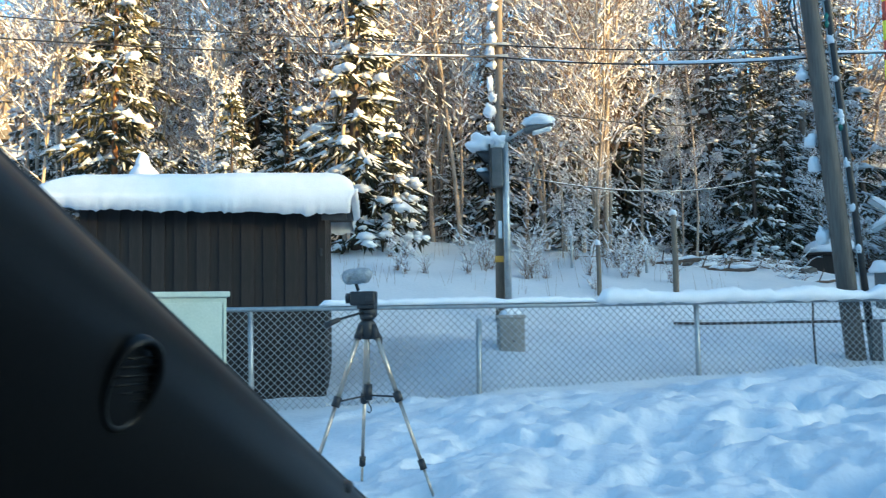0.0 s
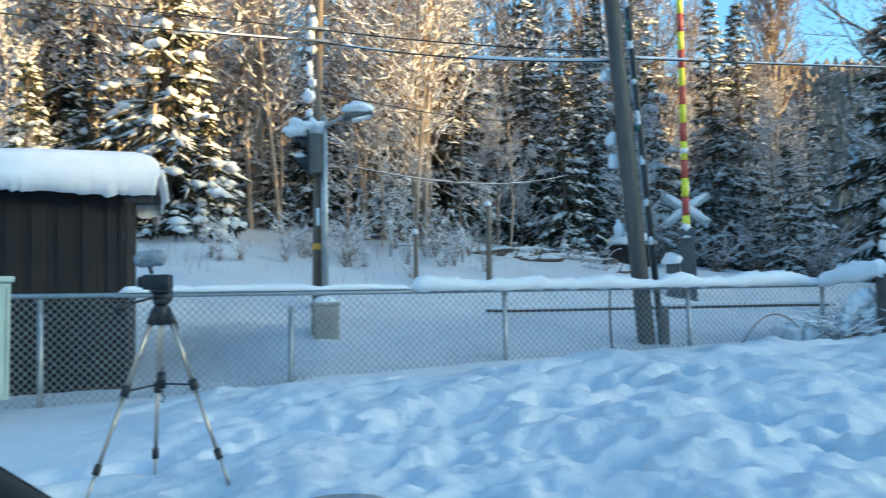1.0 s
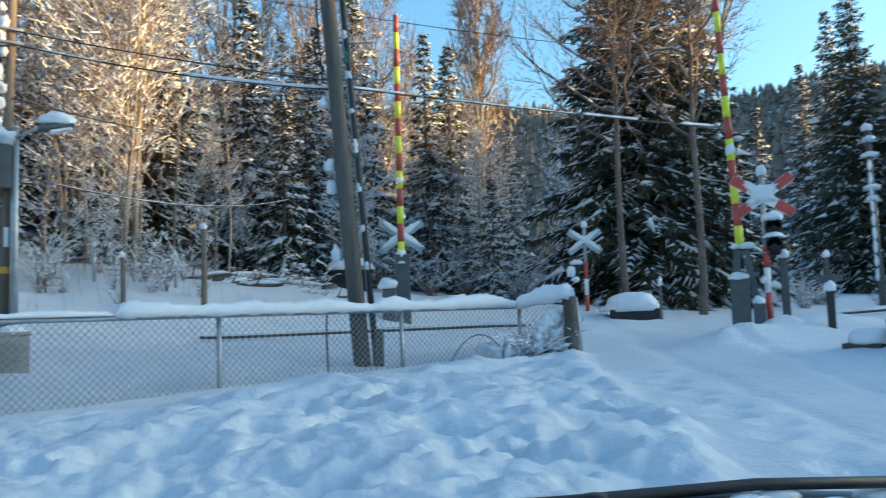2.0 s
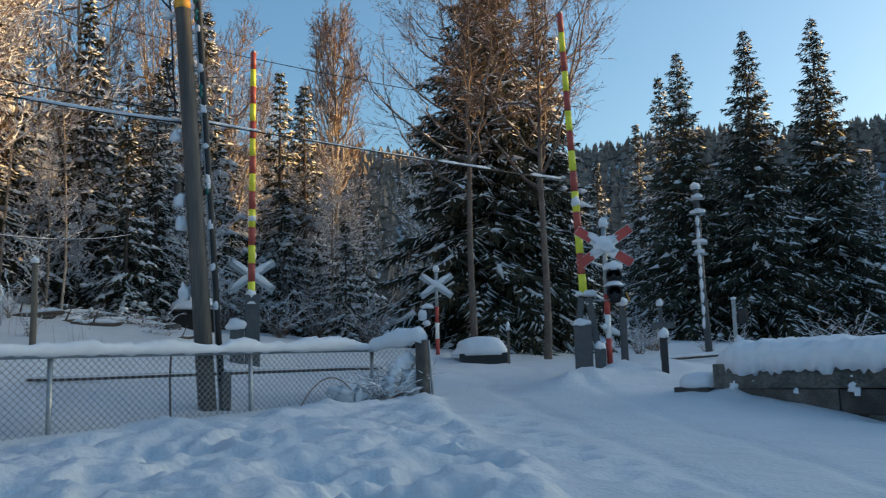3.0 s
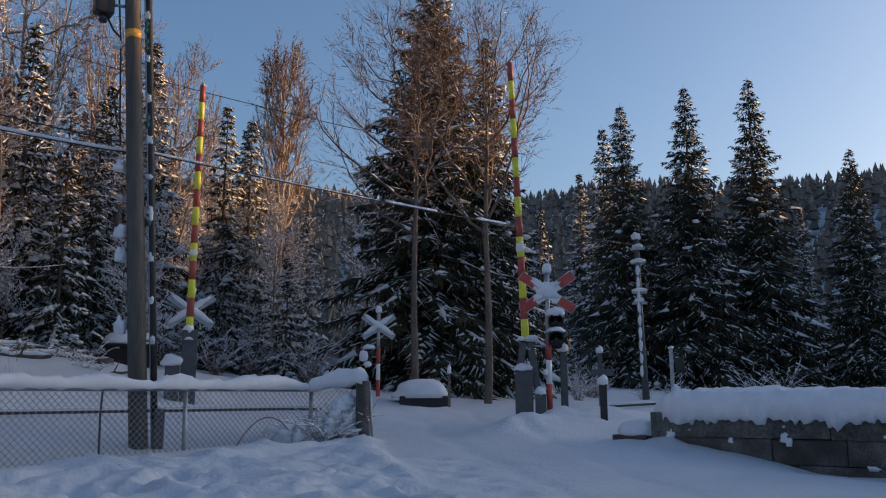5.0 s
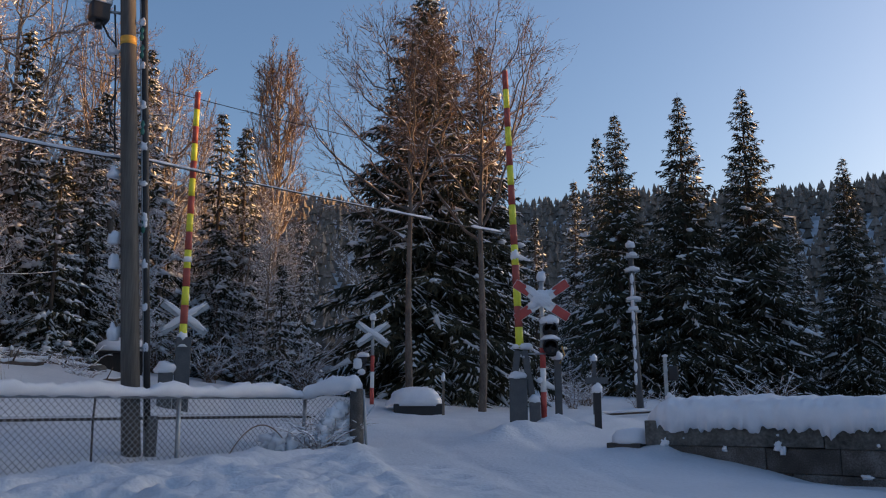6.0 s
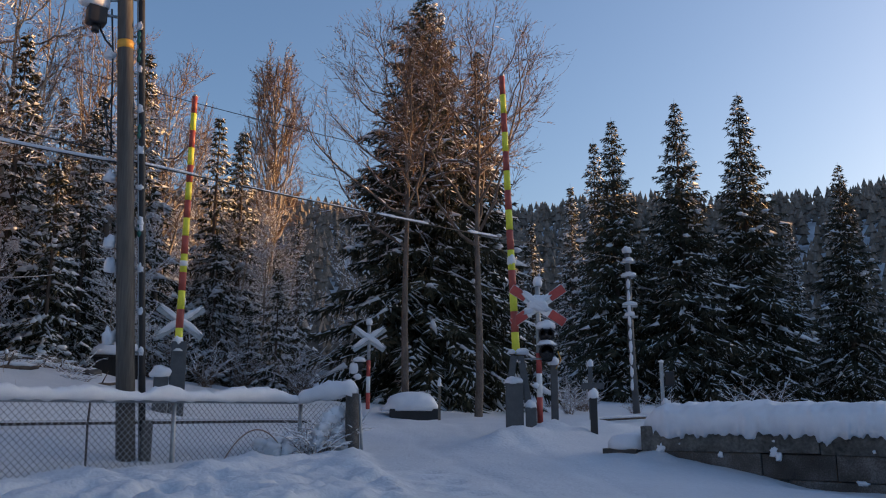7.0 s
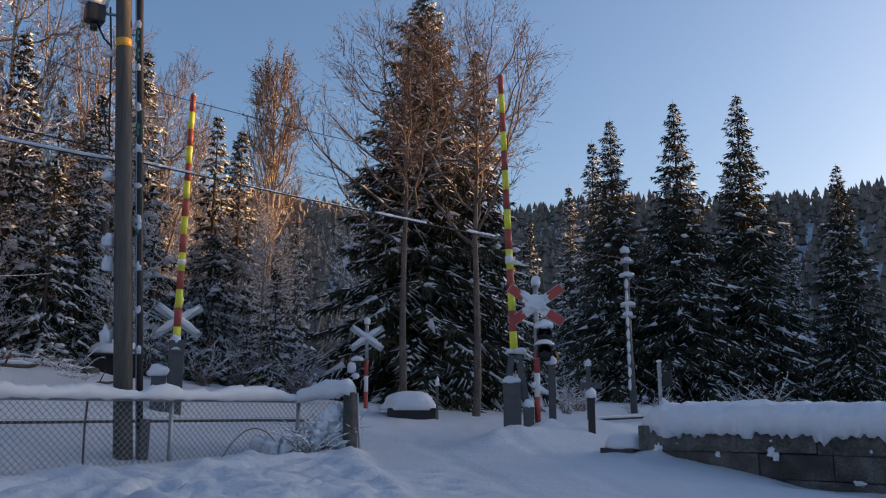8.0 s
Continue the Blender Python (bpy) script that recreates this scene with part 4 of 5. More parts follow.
def signal_mast():
    x, y = -1.36, 13.2
    z0 = ground(x, y) - 0.2
    ob = thing("signal_mast", facing(x, y, 0), "dark railway signal mast with a snow-capped signal head", "signal")
    part("mast", Geo().tube([(-0.04, 0, z0), (0.01, 0, 4.4), (0.07, 0, 7.4)], [0.078, 0.066, 0.054], 10), POST_WOOD, ob)
    part("band", Geo().tube([(-0.03, 0, 2.02), (-0.03, 0, 2.12)], 0.080, 12), AMBER, ob, "orange marking band")
    part("plate", Geo().box((0.06, 0.02, 0.28), (-0.01, -0.085, 2.40), bevel=0.004), WHITE, ob)
    housing = part("signal_housing", Geo().box((0.19, 0.24, 0.62), (-0.045, -0.14, 3.22), bevel=0.02), GREY_PAINT, ob, smooth=False)
    part("backplate", Geo().box((0.03, 0.32, 0.74), (-0.155, -0.14, 3.15), bevel=0.008), BLACK, ob, smooth=False)
    for z in (3.36, 3.68):
        hood = Geo()
        n = 14
        for r in (0.125, 0.108):
            for i in range(n):
                w = math.radians(-35 + 250 * i / (n - 1))
                for xx in (-0.17, -0.38):
                    cut = 0.09 * (1 - math.sin(w)) if xx < -0.3 else 0
                    hood.v.append(Vector((xx + cut, -0.14 + r * math.cos(w), z + r * math.sin(w))))
        for q in (0, 2 * n):
            for i in range(n - 1):
                hood.f.append((q + 2 * i, q + 2 * i + 1, q + 2 * i + 3, q + 2 * i + 2))
        for i in range(n - 1):
            hood.f.append((2 * i + 1, 2 * n + 2 * i + 1, 2 * n + 2 * i + 3, 2 * i + 3))
        part("hood", hood, BLACK, housing)
        part("lens", Geo().tube([(-0.17, -0.14, z), (-0.185, -0.14, z)], 0.10, 16), LENS, housing)
    for k in range(9):
        part("step_iron", Geo().tube([(-0.16 if k % 2 else 0.16, 0, 4.5 + 0.33 * k), (0, 0, 4.5 + 0.33 * k)], 0.012, 6), GALV, ob)
    for z in (5.35, 5.55):
        part("wire_bracket", Geo().box((0.36, 0.05, 0.05), (0, -0.08, z), bevel=0.005), GALV, ob)
    cap = Geo().blob((-0.28, -0.14, 3.92), (0.21, 0.18, 0.16), 1, 0.6, 0.25, 14).blob((-0.05, -0.14, 3.94), (0.15, 0.16, 0.13), 2, 0.6, 0.25, 14)
    cap.blob((-0.28, -0.14, 3.49), (0.10, 0.1, 0.05), 3, 0.3, 0.3)
    cap_ob = part("signal_snow", cap, LUMP_SNOW, at=facing(x, y, 0))
    tagged(cap_ob, "rounded snow heap lying on the signal head", "snow")
    g = Geo()
    sr = random.Random(4)
    for k in range(13):
        z = 4.25 + k * 0.24
        g.blob((-0.09 + sr.uniform(-0.05, 0.03), -0.04, z + sr.uniform(-0.05, 0.05)), (0.045 + 0.05 * sr.random(), 0.06, sr.uniform(0.05, 0.13)), k, 0.8, 0.0, 7)
    tagged(part("mast_snow", g, LUMP_SNOW, at=facing(x, y, 0)), "snow clinging to the side of the signal mast", "snow")
    # street lamp on a steel pole beside the mast
    lx = 0.095
    lamp = thing("street_lamp", facing(x, y, 0), "grey steel street lamp with snow on its head", "lamp")
    part("pole", Geo().tube([(lx, -0.12, z0), (lx, -0.12, 4.1)], 0.056, 12), GALV, lamp)
    part("pole_cap", Geo().tube([(lx, -0.12, 4.1), (lx, -0.12, 4.14)], [0.059, 0.035], 12), GALV, lamp)
    part("arm", Geo().tube([(lx, -0.12, 3.95), (lx + 0.16, -0.3, 4.02), (lx + 0.30, -0.5, 4.06)], 0.025, 8), GALV, lamp)
    tip = Matrix.Translation((lx + 0.51, -0.62, 4.06)) @ Matrix.Rotation(radians(-14), 4, "Y")
    part("lamp_head", Geo().box((0.46, 0.20, 0.09), bevel=0.03, m=tip), GREY_PAINT, lamp)
    part("diffuser", Geo().box((0.30, 0.16, 0.05), bevel=0.02, m=tip @ Matrix.Translation((0.04, 0, -0.065))), WHITE, lamp, "pale lamp glass")
    tagged(part("lamp_snow", Geo().blob((lx + 0.53, -0.62, 4.15), (0.25, 0.13, 0.12), 5, 0.45, 0.5, 12), LUMP_SNOW, at=facing(x, y, 0)), "snow cap lying on the street lamp", "snow")


signal_mast()


def relay_box():
    x, y = -1.0, 10.3
    z = ground(x, y) - 0.12
    ob = thing("relay_box", facing(x, y, z, 8), "small weathered grey box with snow on top", "box")
    part("box_body", Geo().box((0.32, 0.26, 0.50), (0, 0, 0), bevel=0.03), CONCRETE, ob)
    part("box_lid", Geo().box((0.345, 0.285, 0.05), (0, 0, 0.47), bevel=0.02), CONCRETE, ob)
    part("keyhole", Geo().tube([(0.02, -0.13, 0.2), (0.02, -0.138, 0.2)], 0.014, 8), BLACK, ob)
    tagged(part("box_snow", Geo().blob((0, 0, 0.50), (0.16, 0.14, 0.10), 3, 0.3, 0.9), LUMP_SNOW, at=facing(x, y, z, 8)), "snow on the small grey box", "snow")


relay_box()
for x, y, top, r, mat in ((0.2, 14.6, 2.36, 0.045, POST_WOOD), (1.5, 14.65, 2.85, 0.055, POST_WOOD), (-0.28, 17.0, 2.75, 0.03, GALV), (1.2, 17.0, 2.4, 0.03, GALV), (3.0, 18.5, 2.3, 0.03, POST_WOOD)):
    z = ground(x, y)
    ob = thing("wooden_stake" if mat is POST_WOOD else "steel_stake", Matrix.Translation((x, y, z)), "upright weathered stake standing in the snow", "stake", "stakes beside the railway")
    part("shaft", Geo().tube([(0, 0, -0.3), (0.01, 0, (top - z) * 0.5), (0.0, 0, top - z)], [r, r * 0.95, r * 0.85], 8), mat, ob)
    part("snow_cap", Geo().blob((0, 0, top - z + 0.03), (r * 1.2, r * 1.2, 0.06), 2, 0.3, 0.4), LUMP_SNOW, ob, "small white snow cap")


# ---- utility pole with its cables ----
def utility_pole():
    foot, top = Vector((3.11, 10.50, 0.1)), Vector((2.555, 10.735, 8.6))
    d = (top - foot).normalized()

    def on(z):
        return foot + d * ((z - foot.z) / d.z)

    side = Vector((0.955, -0.29, 0))
    ob = thing("utility_pole", Matrix.Identity(4), "leaning grey utility pole behind the fence", "pole")
    part("shaft", Geo().tube([foot - d * 0.4, on(3), on(6), top], [0.117, 0.109, 0.100, 0.092], 16), POLE_WOOD, ob)
    part("band", Geo().tube([on(5.86), on(5.97)], 0.104, 16), AMBER, ob, "dull orange marking band")
    pipe = [on(z) + side * (0.19 + 0.003 * z) + Vector((0, 0.02, 0)) for z in (0.9, 3, 5.5, 8.2)]
    part("cable_guard", Geo().tube(pipe, 0.046, 10), RUBBER, ob, "black cable duct")
    part("cable_socket", Geo().box((0.12, 0.12, 0.75), tuple(on(0.32) + side * 0.195), bevel=0.01), GREY_PAINT, ob, smooth=False)
    part("earth_cable", Geo().tube([on(z) - side * (0.165 + 0.01 * math.sin(z * 3)) for z in (4.4, 4.8, 5.2, 5.8, 6.4)], 0.012, 6), RUBBER, ob)
    part("earth_cable", Geo().tube([on(z) + side * 0.155 for z in (0.6, 2, 4, 6, 8)], 0.012, 6), GALV, ob)
    for k in range(10):
        z = 1.9 + 0.52 * k
        part("standoff", Geo().tube([on(z) + side * 0.1, on(z) + side * 0.20], 0.013, 6), GALV, ob)
    for z in (3.35, 4.65, 5.7, 5.95):
        part("insulator", Geo().tube([on(z) + side * 0.165 + Vector((0, 0, q)) for q in (0, 0.05, 0.10, 0.15, 0.2)], [0.02, 0.035, 0.02, 0.035, 0.02], 10), GREEN_GLASS, ob, "green insulator")
    # device near the top, hung out on a bracket
    base = on(6.25) - side * 0.36
    dev = part("switch_box", Geo().box((0.24, 0.2, 0.24), tuple(base - Vector((0, 0, 0.10))), bevel=0.03).tube([base + Vector((0, 0, -0.1)), base + Vector((0.0, 0, -0.20))], 0.05, 10), BLACK, ob, "black switch box")
    part("bracket", Geo().tube([on(6.3), base + Vector((0, 0, 0.05))], 0.02, 8).tube([on(6.55), base + Vector((0.05, 0, 0.25))], 0.015, 8), GALV, dev)
    part("drop_cable", Geo().tube([base + Vector((0.05, 0, -0.12)), base + Vector((0.14, 0, -0.28)), on(5.85) - side * 0.15], 0.014, 6), RUBBER, dev)
    part("drop_cable", Geo().tube([on(5.2) - side * 0.15, on(5.0) - side * 0.24, on(4.75) - side * 0.22, on(4.55) - side * 0.14], 0.014, 6), RUBBER, dev)
    g = Geo().blob(base + Vector((-0.04, 0, 0.27)), (0.20, 0.17, 0.20), 3, 0.35, 0.3, 12)
    sr = random.Random(6)
    for z in (2.05, 2.95, 3.25, 4.1, 5.75):
        g.blob(on(z) - side * 0.19, (0.07, 0.07, 0.07 + 0.06 * sr.random()), z, 0.7, 0.4, 8)
    for z in (1.9, 2.4, 2.95, 3.46, 3.55, 4.0, 4.5, 5.05, 5.6, 6.2):
        g.blob(on(z) + side * 0.18, (0.042, 0.05, 0.035 + 0.05 * sr.random()), z, 0.7, 0.3, 7)
    tagged(part("pole_snow", g, LUMP_SNOW), "clumps of snow clinging to the pole fittings", "snow")
    return on


on_pole = utility_pole()
# thin iron stake tied to the mesh
x, y = xy(4.93, FENCE_W + 0.03)
ob = thing("iron_stake", Matrix.Translation((x, y, ground(x, y))), "thin dark iron stake tied to the fence mesh", "stake")
part("shaft", Geo().tube([(0.02, 0, -0.3), (0.0, 0, 0.5), (0.01, 0, 1.29 - ground(x, y))], 0.013, 6), STEEL, ob)


def sag(a, b, drop, n=24):
    a, b = Vector(a), Vector(b)
    return [a.lerp(b, k / n) - Vector((0, 0, 4 * drop * (k / n) * (1 - k / n))) for k in range(n + 1)]


def wire(a, b, drop, r=0.010, label="thin black overhead cable between poles", clumps=(), group="overhead cables"):
    pts = sag(a, b, drop)
    ob = tagged(part("overhead_cable", Geo().tube(pts, r, 6), RUBBER), label, "cable", group)
    g = Geo()
    for s0, s1, rr in clumps:
        q = [s0 + (s1 - s0) * k / 14 for k in range(15)]
        pp = [Vector(a).lerp(Vector(b), s) - Vector((0, 0, 4 * drop * s * (1 - s) - rr * 0.8)) for s in q]
        g.tube(pp, [rr * (0.35 if k in (0, 14) else 0.8 + 0.35 * noise.noise(Vector((k * 0.9, s0 * 50, 1)))) for k in range(15)], 7)
    if g.v:
        tagged(part("cable_snow", g, LUMP_SNOW), "thin roll of snow lying along the cable", "snow")
    return ob


pz = on_pole(4.33)
wire((-1.36, 13.1, 5.36), (pz.x, pz.y + 0.1, pz.z), 0.10, 0.012, clumps=((0.55, 0.98, 0.028), (0.1, 0.3, 0.016)))
wire((-1.36, 13.1, 5.56), (pz.x, pz.y + 0.1, pz.z + 0.12), 0.05)
wire((pz.x, pz.y - 0.05, pz.z), (18.1, 15.25, 5.45), 0.10, 0.012, clumps=((0.005, 0.07, 0.024), (0.31, 0.405, 0.028), (0.49, 0.56, 0.034), (0.12, 0.30, 0.014)))
wire((18.1, 15.25, 5.4), (34.0, 8.6, 3.6), 0.15, 0.012, clumps=((0.5, 0.9, 0.02),))
wire((-1.36, 13.1, 5.36), (-16.0, 8.4, 6.0), 0.25, 0.012, clumps=((0.03, 0.12, 0.02),))
wire((-1.36, 13.1, 5.56), (-16.0, 8.5, 6.4), 0.2)
wire((-1.3, 13.1, 4.55), (6.4, 25.1, 6.85), 0.35, 0.011)
wire((-1.3, 13.1, 3.45), (6.4, 25.1, 5.4), 0.55, 0.010, clumps=((0.05, 0.9, 0.012),))
wire((2.6, 24.5, 11.1), (14.5, 20.5, 9.1), 0.15, 0.012)


# ---- old pole and hut at the edge of the wood ----
ob = thing("wooden_pole", Matrix.Identity(4), "old leaning timber pole with a snow cap", "pole")
part("shaft", Geo().tube([(6.50, 25.15, ground(6.5, 25.15) - 0.3), (6.45, 25.15, 7.0)], [0.13, 0.10], 10), POST_WOOD, ob)
part("crossarm", Geo().box((0.9, 0.08, 0.09), (6.2, 25.1, 6.75), bevel=0.01), POST_WOOD, ob)
part("snow_cap", Geo().blob((6.45, 25.15, 7.08), (0.16, 0.16, 0.14), 2, 0.3, 0.4).blob((6.0, 25.1, 6.9), (0.3, 0.1, 0.09), 5, 0.3, 0.5), LUMP_SNOW, ob)
x, y = bearing_xy(15.6, 22.5)
z = ground(x, y) - 0.1
ob = thing("small_hut", facing(x, y, z), "small dark timber hut under a snowy roof", "hut")
part("wall", Geo().box((1.0, 0.9, 0.62), (0, 0, 0), bevel=0.01), SHED_WOOD, ob, smooth=False)
part("roof", Geo().box((1.25, 1.15, 0.05), (0, 0, 0.62), bevel=0.01), SHED_WOOD, ob, smooth=False)
tagged(part("hut_snow", Geo().blob((0, 0, 0.70), (0.66, 0.6, 0.34), 3, 0.15, 0.9, 12), LUMP_SNOW, at=facing(x, y, z)), "rounded snow on the roof of the hut", "snow")


# ---- crossing: barriers, crosses, lights ----
def barrier(x, y, z0, pivot, tip, lean, label, turn=0.0):
    ob = thing("crossing_barrier", facing(x, y, 0, turn), label, "barrier", "barriers of the crossing")
    n = 14
    L = tip - pivot
    for k in range(n):
        a, b = pivot + L * k / n, pivot + L * (k + 1) / n
        r = 0.072 - 0.018 * k / n
        red = k % 2 == 1
        g = Geo().tube([(lean * (a - pivot) / L, 0, a + 0.003), (lean * (b - pivot) / L, 0, b)], [r, r - 0.001], 12)
        part("boom_stripe", g, DULL_RED if red else YELLOW, ob, "brick-red stripe" if red else "fluorescent yellow stripe")
    part("boom_cap", Geo().tube([(lean, 0, tip), (lean, 0, tip + 0.05)], [0.056, 0.03], 12), GALV, ob)
    mid = pivot + L * 0.32
    part("boom_joint", Geo().tube([(lean * 0.32, 0, mid - 0.05), (lean * 0.32, 0, mid + 0.05)], 0.076, 12), WHITE, ob)
    return ob


z = 0.80
ob = barrier(9.75, 10.84, z, 2.18, 7.35, -0.19, "raised yellow and red crossing barrier on a grey machine")
part("machine", Geo().box((0.31, 0.34, 1.12), (-0.04, 0.02, z - 0.28), bevel=0.02), GREY_PAINT, ob, smooth=False)
part("machine_lid", Geo().box((0.33, 0.36, 0.04), (-0.04, 0.02, z + 0.82), bevel=0.012), GREY_PAINT, ob, smooth=False)
for sx, x0, h in ((-0.13, -0.08, 0.62), (0.15, 0.17, 1.25)):
    m = Matrix.Translation((x0, 0.0, 2.14 - h / 2)) @ Matrix.Rotation(-sx, 4, "Y")
    part("boom_bracket", Geo().box((0.12, 0.18, h), bevel=0.02, m=m), GREY_PAINT, ob, smooth=False)
part("bracket_bolt", Geo().tube([(0.06, -0.10, 2.02), (0.06, -0.13, 2.02)], 0.025, 8), GALV, ob)
part("junction_box", Geo().box((0.19, 0.18, 0.72), (0.24, -0.10, z - 0.27), bevel=0.02), GREY_PAINT, ob, smooth=False)
part("link_rod", Geo().tube([(0.12, -0.05, 2.08), (0.45, -0.05, 2.08)], 0.018, 8), GALV, ob)
snow = Geo().blob((-0.04, 0, z + 0.88), (0.165, 0.18, 0.11), 1, 0.25, 0.7, 10).blob((0.24, -0.10, z + 0.47), (0.105, 0.10, 0.10), 2, 0.25, 0.5, 8).blob((0.10, 0, 2.20), (0.13, 0.12, 0.07), 3, 0.4, 0.4).blob((-0.07, 0, 2.20), (0.08, 0.1, 0.05), 6, 0.3, 0.4)
snow.blob((0.33, -0.1, 1.62), (0.05, 0.05, 0.05), 4, 0.4).blob((-0.06, -0.02, 3.84), (0.08, 0.08, 0.10), 7, 0.4)
tagged(part("machine_snow", snow, LUMP_SNOW, at=facing(9.75, 10.84, 0)), "caps of snow on the barrier machine", "snow")

z = ground(5.3, 15.2) - 0.2
ob = barrier(5.29, 15.2, z, 2.34, 7.24, 0.02, "raised red and yellow crossing barrier beyond the track")
part("machine_post", Geo().box((0.28, 0.26, 1.45), (0.02, 0.02, z + 0.05), bevel=0.02), GREY_PAINT, ob, smooth=False)
part("machine", Geo().box((0.26, 0.30, 0.85), (-0.26, 0.0, z), bevel=0.02), GREY_PAINT, ob, smooth=False)
part("boom_collar", Geo().tube([(0, 0, 2.26), (0, 0, 2.36)], [0.15, 0.08], 10), WHITE, ob)
tagged(part("machine_snow", Geo().blob((-0.26, 0, z + 0.90), (0.20, 0.18, 0.16), 1, 0.3, 0.6, 10).blob((0, -0.02, 2.42), (0.10, 0.1, 0.12), 2, 0.4), LUMP_SNOW, at=facing(5.29, 15.2, 0)), "snow heaped on the far barrier machine", "snow")


def cross_sign(x, y, foot, centre, arm, label, front, posts, signal=0, turn=0.0):
    """A St Andrew's cross on a banded post. front: whether its red-edged face is seen; posts: the heights where the bands change."""
    ob = thing("crossing_sign", facing(x, y, 0, turn), label, "sign", "crossing signs")
    mats = (WHITE, RED)
    for k, (a, b) in enumerate(zip(posts, posts[1:])):
        part("post_band", Geo().tube([(0, 0, a + 0.002), (0, 0, b)], 0.052, 12), mats[k % 2], ob, ("white", "red")[k % 2] + " post band")
    part("post", Geo().tube([(0, 0, posts[-1]), (0, 0, centre + 0.36)], 0.045, 12), GALV, ob)
    snow = Geo().blob((0, 0, centre + 0.42), (0.085, 0.085, 0.11), 3, 0.25, 0.4, 10)
    w = 0.17
    for sgn in (1, -1):
        tilt = Matrix.Translation((0, -0.06 - 0.012 * sgn, centre)) @ Matrix.Rotation(radians(34 * sgn), 4, "Y")
        board = part("cross_board", Geo().box((arm, 0.02, w), bevel=0.006, m=tilt), WHITE if front else GALV, ob, smooth=False)
        if front:
            for end in (-1, 1):
                part("red_end", Geo().box((arm * 0.27, 0.006, w - 0.012), bevel=0.002, m=tilt @ Matrix.Translation((end * arm * 0.36, -0.014, 0))), RED, board, "faded red end")
        # snow stuck over the boards
        reach = 0.25 if front else 0.47
        snow.lump(tilt @ Matrix.Translation((-0.06 * arm if front and sgn > 0 else 0.0, -0.022, 0.035)), (arm * reach, 0.04, w * (0.46 if front else 0.36)), 5 + sgn, 0.45, 14, 3.0)
    if front:
        snow.blob((0, -0.09, centre + 0.03), (0.17, 0.05, 0.13), 9, 0.5, 0, 12)
    if signal:
        for dz in (0.52, 0.82):
            zz = centre - dz
            head = part("signal_head", Geo().tube([(0.14, -0.02, zz), (0.14, -0.16, zz)], 0.135, 18), BLACK, ob)
            part("signal_lens", Geo().tube([(0.14, -0.16, zz), (0.14, -0.17, zz)], 0.095, 18), LENS, head)
            hood, n = Geo(), 12
            for r in (0.125, 0.112):
                for i in range(n):
                    a = math.radians(-10 + 200 * i / (n - 1))
                    for yy in (-0.15, -0.34):
                        hood.v.append(Vector((0.14 + r * math.cos(a), yy, zz + r * math.sin(a))))
            for q in (0, 2 * n):
                for i in range(n - 1):
                    hood.f.append((q + 2 * i, q + 2 * i + 1, q + 2 * i + 3, q + 2 * i + 2))
            for i in range(n - 1):
                hood.f.append((2 * i + 1, 2 * n + 2 * i + 1, 2 * n + 2 * i + 3, 2 * i + 3))
            part("signal_hood", hood, BLACK, head)
            snow.blob((0.13, -0.2, zz + 0.14), (0.16, 0.16, 0.11 if dz < 0.7 else 0.06), int(dz * 9), 0.3, 0.6, 10)
        part("signal_backing", Geo().box((0.20, 0.03, 0.62), (0.14, 0.0, centre - 0.98), bevel=0.06), BLACK, ob)
        part("yellow_edge", Geo().tube([(0.29, -0.01, centre - 1.10), (0.38, -0.01, centre - 0.95), (0.33, -0.01, centre - 0.80)], 0.012, 6), AMBER, ob, "yellow reflective edge")
        part("bracket", Geo().tube([(0, 0, centre - 0.72), (0.14, 0, centre - 0.72)], 0.02, 8), GALV, ob)
    tagged(part("sign_snow", snow, LUMP_SNOW, at=facing(x, y, 0, turn)), "snow plastered over the crossing sign", "snow")
    return ob


cross_sign(10.04, 10.57, 0.8, 3.01, 1.12, "red-edged white crossing cross above snowy warning lights", True, (0.6, 0.98, 1.42, 1.83, 2.18), signal=1)
z = ground(5.7, 16.4)
cross_sign(5.75, 16.45, z, 2.93, 1.06, "back of a crossing cross plastered with snow", False, (z - 0.3, z + 0.1, z + 0.4))
cross_sign(10.98, 17.65, 1.0, 2.95, 0.96, "crossing cross seen from behind on a banded post", False, (0.8, 1.22, 1.62, 2.02, 2.42))
part_snow = Geo().blob((-0.22, -0.05, 2.42), (0.16, 0.12, 0.08), 2, 0.3, 0.5).blob((-0.36, -0.05, 2.22), (0.12, 0.1, 0.14), 3, 0.3).blob((-0.26, -0.05, 2.02), (0.1, 0.1, 0.08), 4, 0.3)
ob = thing("warning_light", facing(10.98, 17.65, 0), "dark warning light half hidden by snow", "signal")
part("light_head", Geo().tube([(-0.24, 0.12, 2.30), (-0.24, -0.08, 2.30)], 0.12, 14).tube([(-0.24, 0.12, 2.08), (-0.24, -0.08, 2.08)], 0.10, 14), BLACK, ob)
part("arm", Geo().tube([(0, 0, 2.2), (-0.24, 0, 2.2)], 0.02, 8), GALV, ob)
part("snow_cap", part_snow, LUMP_SNOW, ob)


def post_thing(name, x, y, z, h, w, mat, label, category, cap=0.08):
    ob = thing(name, facing(x, y, z), label, category)
    part("shaft", Geo().box((w, w, h + 0.3), (0, 0, -0.3), bevel=w * 0.12), mat, ob, smooth=False)
    part("snow_cap", Geo().blob((0, 0, h + 0.02), (w * 0.75, w * 0.75, cap), 4, 0.3, 0.5, 8), LUMP_SNOW, ob)
    return ob


